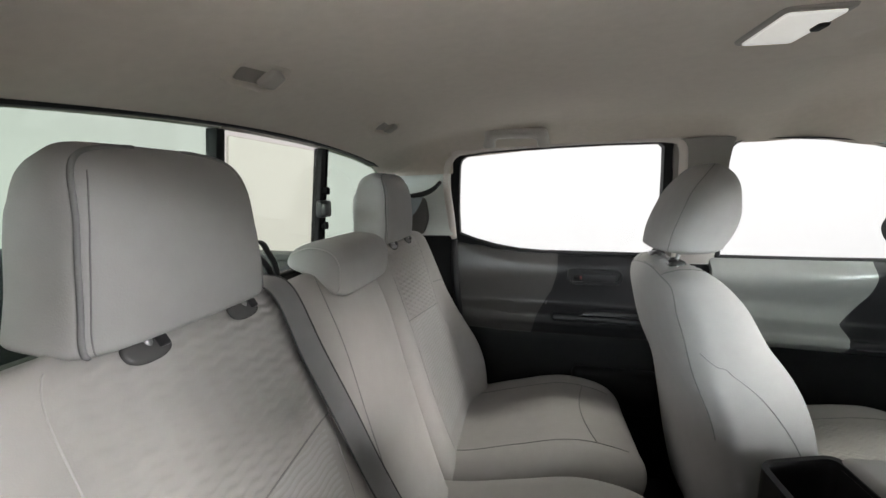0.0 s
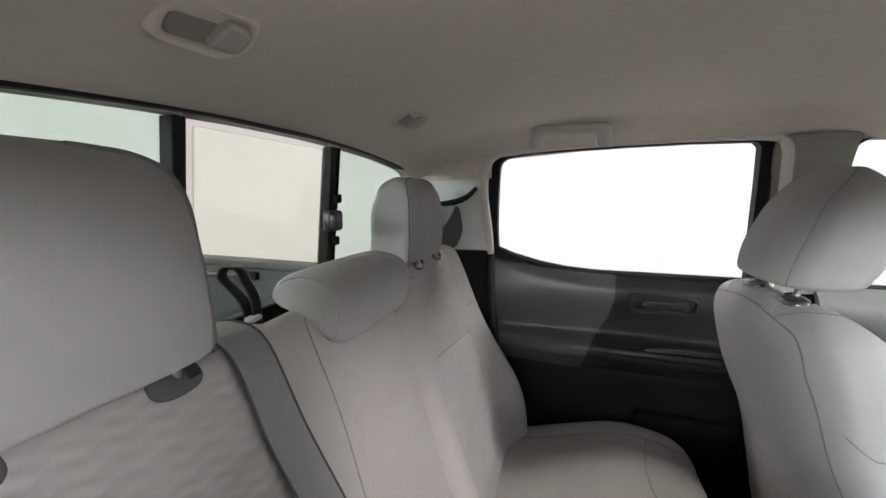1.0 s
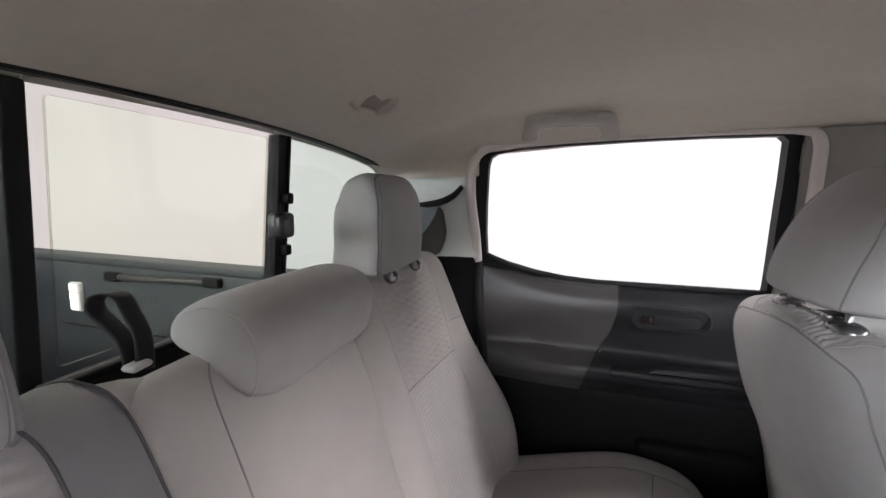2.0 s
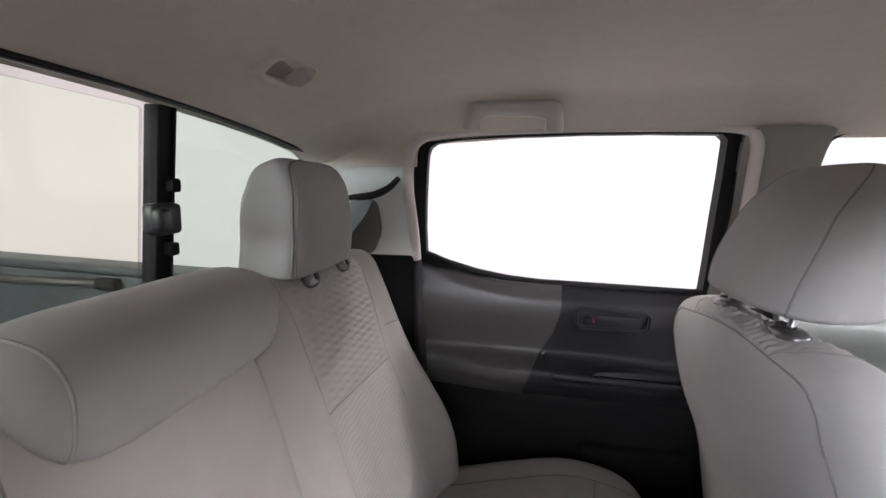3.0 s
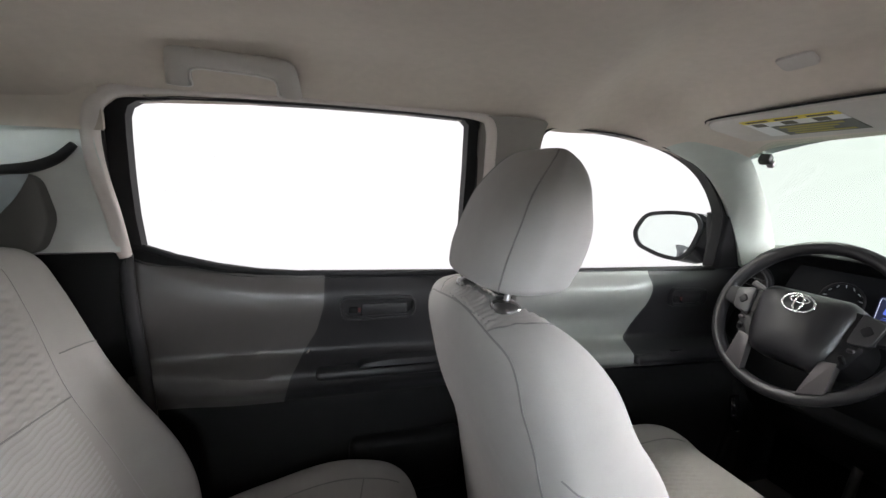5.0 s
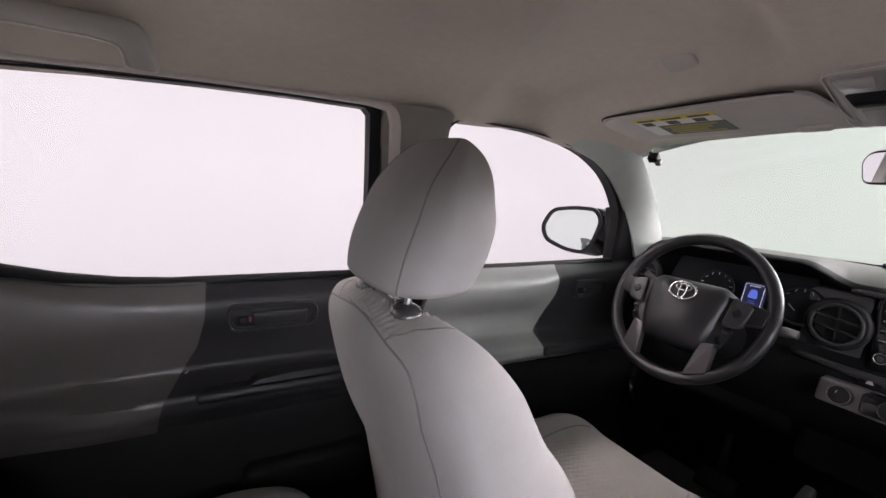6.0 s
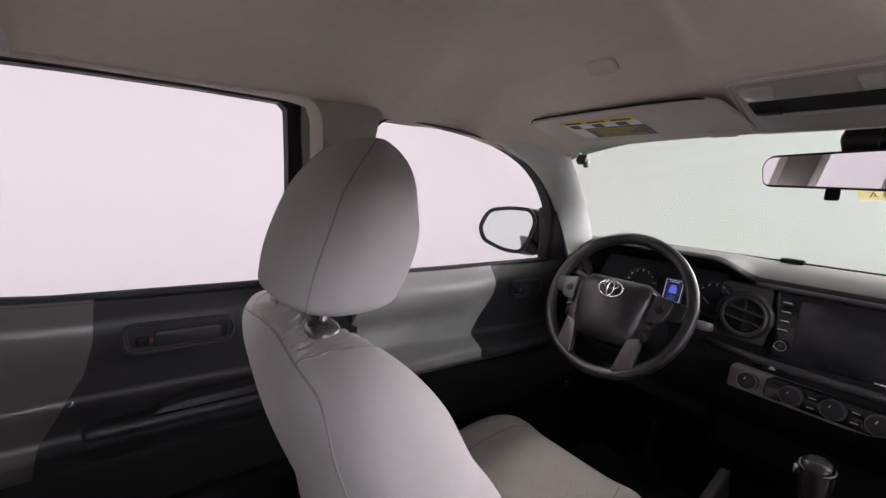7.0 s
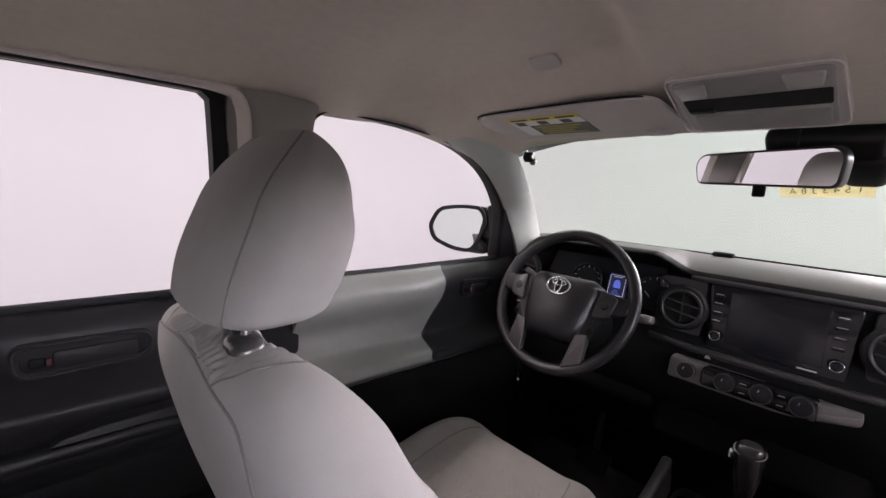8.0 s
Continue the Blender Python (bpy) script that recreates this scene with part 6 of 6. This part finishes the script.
def roof_hook(x, y):
    """A moulded belt anchor facing forwards and down: a soft lip round a hollow, with a folded tongue."""
    z = roof_z(x, y)
    h = empty("roof_anchor", (x, y, z), "taupe plastic belt anchor moulded into the headliner", "roof anchor", "roof anchors")
    nrm = Vector((0.50, -0.10, -0.86)).normalized()
    ea = Vector((0.25, 0.97, 0.03))
    ea = (ea - nrm * ea.dot(nrm)).normalized()
    eb = nrm.cross(ea)
    base = Vector((x, y, z - 0.004)) + ea * 0.003
    lp = rounded([(-0.031, -0.019), (0.024, -0.024), (0.038, -0.007), (0.033, 0.022), (-0.022, 0.025), (-0.034, 0.010)], 0.011, 6)
    rows = [(1.75, -0.030), (1.42, -0.010), (1.18, 0.002), (1.08, 0.004), (1.0, 0.003), (0.93, -0.002), (0.86, -0.009), (0.55, -0.013)]
    verts, faces, n = [], [], len(lp)
    for k, d in rows:
        verts += [base + ea * (p.x * k) + eb * (p.y * k) + nrm * d for p in lp]
    for r in range(len(rows) - 1):
        for i in range(n):
            j = (i + 1) % n
            faces.append((r * n + i, r * n + j, (r + 1) * n + j, (r + 1) * n + i))
    faces.append(tuple(range((len(rows) - 1) * n, len(rows) * n)))
    mesh("anchor_rim", verts, faces, LINER, h, "soft moulded lip")
    # cover coloured darker than the lining to give the hollow its shade
    cover = [Vector((0.86 * p.x - 0.003, 0.82 * p.y)) for p in lp]
    slab("anchor_cover", cover, lambda a, b, d: base + ea * a + eb * b + nrm * (-0.002 - 0.10 * a - d), 0.010, ANCHOR, h, "taupe plastic anchor cover, darkened for the hollow's shade", 0.003)
    tongue = rounded([(0.006, -0.015), (0.031, -0.013), (0.034, 0.014), (0.012, 0.019)], 0.006, 4)
    slab("anchor_tongue", tongue, lambda a, b, d: base + ea * a + eb * b + nrm * (0.005 + 0.12 * a - d), 0.014, ANCHOR_PALE, h, "folded pale tongue", 0.004, edge_seg=4)


ANCHOR_PALE = material("anchor_tongue_plastic", (0.40, 0.36, 0.33), 0.4, 0, 0.06)
ANCHOR = material("anchor_plastic", (0.27, 0.24, 0.22), 0.45, 0, 0.06)
roof_hook(0.005, 0.206)
roof_hook(0.000, -0.262)


def dome_light():
    x, y = 0.660, -0.126
    z = roof_z(x, y)
    d = empty("dome_light", (x, y, z), "rectangular roof lamp with clear lens", "dome light")
    lp = rounded([(-0.038, -0.062), (0.038, -0.062), (0.038, 0.062), (-0.038, 0.062)], 0.010, 5)
    slab("lamp_frame", lp, lambda a, b, dd: Vector((x + a, y + b, z - 0.005 + dd)), 0.014, ANCHOR, d, "taupe plastic surround", 0.004)
    slab("lens", rounded([(-0.031, -0.053), (0.031, -0.053), (0.031, 0.053), (-0.031, 0.053)], 0.006, 4), lambda a, b, dd: Vector((x + a, y + b, z - 0.008 + dd)), 0.01, LENS_LIT, d, "clear lamp lens", 0.003)
    rbox("lamp_switch", (0.012, 0.022, 0.008), (x + 0.026, y - 0.012, z - 0.008), BLACK, d, 0.003)


LENS_LIT = glow_material("lamp_lens", (0.95, 0.93, 0.88), 0.35)
dome_light()


def visor(sg, labelled):
    """The driver's visor, folded up under the headliner."""
    s = empty("sun_visor", (1.25, sg * 0.29, 1.23), "grey sun visor folded up against the headliner", "sun visor")
    keys = rounded([(0.075, 1.405), (0.100, 1.235), (0.470, 1.245), (0.515, 1.335), (0.500, 1.405)], [0.03, 0.035, 0.04, 0.05, 0.02], 7)
    def pl(a, b, d):
        z = 1.2225 - 0.15 * (b - 1.235)
        return Vector((b, sg * a, z + d))
    slab("visor_panel", [Vector(p) for p in keys], pl, 0.007, LINER_TRIM, s, "padded vinyl panel", 0.003, edge_seg=4)
    # dark strip added where the gap behind the visor lies in shade
    edge = curve([pl(0.106, 1.262, 0.004), pl(0.122, 1.238, 0.005), pl(0.20, 1.2345, 0.006), pl(0.34, 1.238, 0.006), pl(0.455, 1.2425, 0.005), pl(0.482, 1.262, 0.004), pl(0.503, 1.305, 0.003)], 60)
    tube("visor_gap_shade", edge, 0.0022, RUBBER, s, False, 8, "dark strip for the shade in the visor gap")
    if labelled:
        def st(y0, y1, x0, x1, mat, nm, lift=0.0008, label=""):
            return slab(nm, [Vector((y0, x0)), Vector((y1, x0)), Vector((y1, x1)), Vector((y0, x1))], lambda a, b, d: pl(a, b, d - lift), 0.0008, mat, s, label)
        st(0.412, 0.245, 1.268, 1.285, YELLOW, "label_band", 0.0009, "yellow warning label band")
        st(0.412, 0.245, 1.2855, 1.312, LABEL_WHITE, "label_panel", 0.0009, "white pictogram strip")
        st(0.378, 0.245, 1.3125, 1.375, LABEL_DARK, "label_panel", 0.0009, "dark olive warning text panel")
        st(0.412, 0.3785, 1.3125, 1.375, LABEL_WHITE, "label_panel", 0.0009, "white pictogram strip")
        for k in range(3):
            st(0.400 - 0.054 * k, 0.378 - 0.054 * k, 1.289, 1.308, INK, "pictogram", 0.0016)
        for k in range(4):
            st(0.366 - 0.006 * (k % 2), 0.262 + 0.014 * (k % 3), 1.3200 + 0.0135 * k, 1.3275 + 0.0135 * k, LABEL_TEXT, "text_bar", 0.0016)
        for k in range(3):
            st(0.402 - 0.054 * k, 0.362 - 0.054 * k, 1.273, 1.280, INK, "text_bar", 0.0016)
    # pivot clip at the inner end
    rbox("visor_clip", (0.022, 0.05, 0.016), (1.398, sg * 0.135, 1.199), LINER_TRIM, s, 0.006, (0, 10, 0))
    tube("visor_pin", [pl(0.12, 1.405, 0.008), pl(0.16, 1.408, 0.008)], 0.005, SATIN, s, False, 10)


LABEL_WHITE = material("label_white", (0.72, 0.72, 0.72), 0.5)
LABEL_DARK = material("label_dark", (0.10, 0.10, 0.08), 0.5)
LABEL_TEXT = material("label_olive_text", (0.32, 0.27, 0.05), 0.5)
visor(1, True)


def visor_button():
    x, y = 1.150, 0.245
    z = roof_z(x, y)
    b = empty("roof_plug", (x, y, z), "small oval plug in the headliner", "plug")
    lp = rounded([(-0.016, -0.026), (0.016, -0.026), (0.016, 0.026), (-0.016, 0.026)], 0.010, 5)
    slab("plug", lp, lambda a, q, d: Vector((x + a, y + q, roof_z(x + a, y + q) - 0.005 + d)), 0.010, LINER_TRIM, b, "", 0.002)


visor_button()


def overhead_console():
    o = empty("overhead_console", (1.3, -0.02, 1.22), "grey overhead console with map lamps", "overhead console")
    def pl(a, b, d):
        return Vector((b, a, 1.236 - 0.205 * (b - 1.21) + d))
    outer = rounded([(0.078, 1.208), (-0.116, 1.208), (-0.126, 1.412), (0.090, 1.412)], 0.022, 6)
    base = slab("console_shell", outer, pl, 0.03, LINER_TRIM, o, "grey plastic shell", 0.006)
    slab("bezel", rounded([(0.070, 1.218), (-0.110, 1.218), (-0.114, 1.400), (0.076, 1.400)], 0.014, 4), lambda a, b, d: pl(a, b, d - 0.002), 0.006, CONSOLE_GREY, base, "", 0.001)
    slab("storage_slot", rounded([(0.066, 1.276), (-0.107, 1.276), (-0.107, 1.322), (0.066, 1.322)], 0.004, 3), lambda a, b, d: pl(a, b, d - 0.0035), 0.004, DEEP, base, "dark bin slot")
    tube("rim_bead", [pl(p.x, p.y, -0.0005) for p in [Vector(q) for q in outer]], 0.0011, EDGE_HIGHLIGHT, base, True, 6, "moulded rim with its highlight in the colour")
    for y in (0.048, -0.080):
        slab("map_lamp", rounded([(y - 0.022, 1.228), (y + 0.022, 1.228), (y + 0.018, 1.268), (y - 0.018, 1.268)], 0.006, 3), lambda a, b, d: pl(a, b, d - 0.005), 0.006, LENS, o, "clear map lamp lens", 0.002)
    slab("bin_door", rounded([(0.062, 1.330), (-0.106, 1.330), (-0.106, 1.395), (0.062, 1.395)], 0.008, 3), lambda a, b, d: pl(a, b, d - 0.006), 0.006, CONSOLE_GREY, o, "grey bin door", 0.002)
    rbox("bin_latch", (0.014, 0.034, 0.006), (1.312, 0.046, 1.2105), BLACK_SOFT, o, 0.002, (0, 10, 0))
    rbox("microphone", (0.006, 0.018, 0.006), (1.262, -0.022, 1.222), CONSOLE_GREY, o, 0.002)


CONSOLE_GREY = material("console_grey", (0.33, 0.32, 0.31), 0.45, 0, 0.05, 30, 0.1)
overhead_console()


def rear_view_mirror():
    m = empty("rear_view_mirror", (1.50, -0.01, 1.14), "black framed rear view mirror on the windscreen", "rear view mirror")
    c = Vector((1.497, -0.012, 1.136))
    aim = Vector((-0.965, 0.264, -0.095)).normalized()
    right = Vector((0, 0, 1)).cross(aim).normalized()
    upv = aim.cross(right)
    lp = rounded([(-0.112, -0.026), (0.112, -0.032), (0.117, 0.018), (0.105, 0.034), (-0.105, 0.030), (-0.117, 0.014)], [0.012, 0.014, 0.014, 0.012, 0.012, 0.012], 5)
    def mp(back):
        return lambda a, b, d: c + right * a + upv * b - aim * (d + back)
    slab("mirror_shell", offset_loop(lp, 0.0025), mp(0.0), 0.026, DARK_PANEL, m, "black plastic housing", 0.004)
    slab("mirror_glass", offset_loop(lp, -0.002), mp(-0.0015), 0.003, MIRROR, m, "silvered mirror glass")
    rbox("mirror_tab", (0.012, 0.020, 0.022), c + upv * -0.040 + right * 0.002, BLACK, m, 0.004)
    tube("mirror_stem", [c - aim * 0.02, c - aim * 0.05 + Vector((0.01, 0, 0.02)), Vector((1.555, -0.06, 1.165))], 0.009, BLACK, m, False, 10)
    # sensor shroud on the glass
    s = empty("sensor_shroud", (1.53, -0.11, 1.17), "black camera shroud behind the mirror", "sensor cover")
    rbox("shroud", (0.105, 0.160, 0.036), (1.540, -0.090, 1.176), BLACK_SOFT, s, 0.014, (0, 27.7, 0), "black moulded camera cover")
    rbox("shroud_foot", (0.09, 0.060, 0.040), (1.585, -0.150, 1.148), BLACK_SOFT, s, 0.016, (0, 27.7, 0), "lower lobe of the cover")
    rbox("shroud_seam", (0.003, 0.002, 0.030), (1.492, -0.060, 1.190), DARK_PANEL, s, 0.0008)


rear_view_mirror()


def tape_tag():
    """A strip of masking tape on the outside of the glass, its pen writing seen reversed."""
    t = empty("masking_tape", (1.62, -0.075, 1.10), "beige masking tape strip with pen writing", "tape")
    def pl(a, b, d):
        p = screen_point(a, (1.212 - b) / 0.307)
        return p + Vector((0.008 + d, 0, 0.006))
    def fn(u, v):
        return pl(-0.024 - 0.142 * u, 1.081 + (0.019 + 0.010 * u) * v + 0.006 * u, 0)
    sheet("strip", fn, 14, 4, PAPER, t, 0.0006, away=(1, 0, 1))
    # pen writing meant to be read from outside
    txt = bpy.data.curves.new("pen_writing", "FONT")
    txt.body = "T54338A"
    txt.size, txt.extrude, txt.offset, txt.space_character = 0.021, 0.0, 0.0, 1.7
    txt.align_x, txt.align_y = "CENTER", "CENTER"
    tmp = new("pen_writing", txt)
    bpy.context.view_layer.update()
    flat = bpy.data.meshes.new_from_object(tmp.evaluated_get(bpy.context.evaluated_depsgraph_get()))
    verts = [v.co.copy() for v in flat.vertices]
    faces = [tuple(p.vertices) for p in flat.polygons]
    bpy.data.objects.remove(tmp)
    half = max(abs(v.x) for v in verts)
    k = 0.056 / half
    laid = []
    for v in verts:
        u = 0.5 - v.x * k / 0.142
        laid.append(pl(-0.024 - 0.142 * u, 1.0905 + 0.011 * u + v.y * 0.75, -0.0015))
    mesh("pen_writing", laid, faces, INK, t, "dark pen writing seen from behind", False)
    return t


tape_tag()


def pillar_clip():
    c = empty("pillar_clip", (1.47, 0.50, 1.165), "small black and silver clip on the windscreen edge", "clip")
    rbox("clip_body", (0.020, 0.026, 0.022), (1.485, 0.492, 1.164), BLACK_SOFT, c, 0.004, (0, 30, 10))
    rbox("clip_jaw", (0.012, 0.014, 0.016), (1.492, 0.482, 1.152), SATIN, c, 0.003, (0, 30, 10))
    rbox("clip_tab", (0.012, 0.010, 0.008), (1.480, 0.500, 1.178), CHROME, c, 0.002, (0, 30, 10))


pillar_clip()


# ---- cargo bed behind the cab ----
def cargo_bed():
    b = empty("cargo_bed", (-1.0, 0, -0.1), "dark grey composite truck bed with tie rail", "cargo bed")
    rbox("bed_side", (1.75, 0.07, 0.60), (-1.06, 0.745, 0.465), BED, b, 0.02)
    rbox("bed_cap", (1.78, 0.10, 0.03), (-1.06, 0.755, 0.765), BED, b, 0.012)
    rbox("bed_side", (1.75, 0.07, 0.62), (-1.06, -0.745, 0.475), BED, b, 0.02)
    rbox("bed_floor", (1.75, 1.50, 0.05), (-1.06, 0, 0.17), BED, b, 0.01)
    rbox("tailgate", (0.07, 1.42, 0.60), (-1.93, 0, 0.47), BED, b, 0.02)
    r = tube("tie_rail", [(-1.28, 0.700, 0.715), (-0.85, 0.700, 0.728)], 0.013, DARK_METAL, b, False, 10, "grey tie-down rail")
    for x in (-1.30, -0.84):
        rbox("rail_end", (0.07, 0.03, 0.035), (x, 0.700, 0.715 + 0.03 * (x + 1.28)), BLACK, b, 0.008)
    lamp = rbox("bed_lamp", (0.055, 0.02, 0.115), (-1.50, 0.700, 0.62), WHITE, b, 0.006, (0, 0, 0), "small white bed lamp")
    for k in range(3):
        rbox("lamp_cell", (0.040, 0.006, 0.030), (-1.50, 0.688, 0.585 + 0.036 * k), LED, lamp, 0.003)
    rbox("bed_panel_gap", (1.2, 0.006, 0.008), (-1.0, 0.708, 0.50), BLACK, b, 0.002)


cargo_bed()
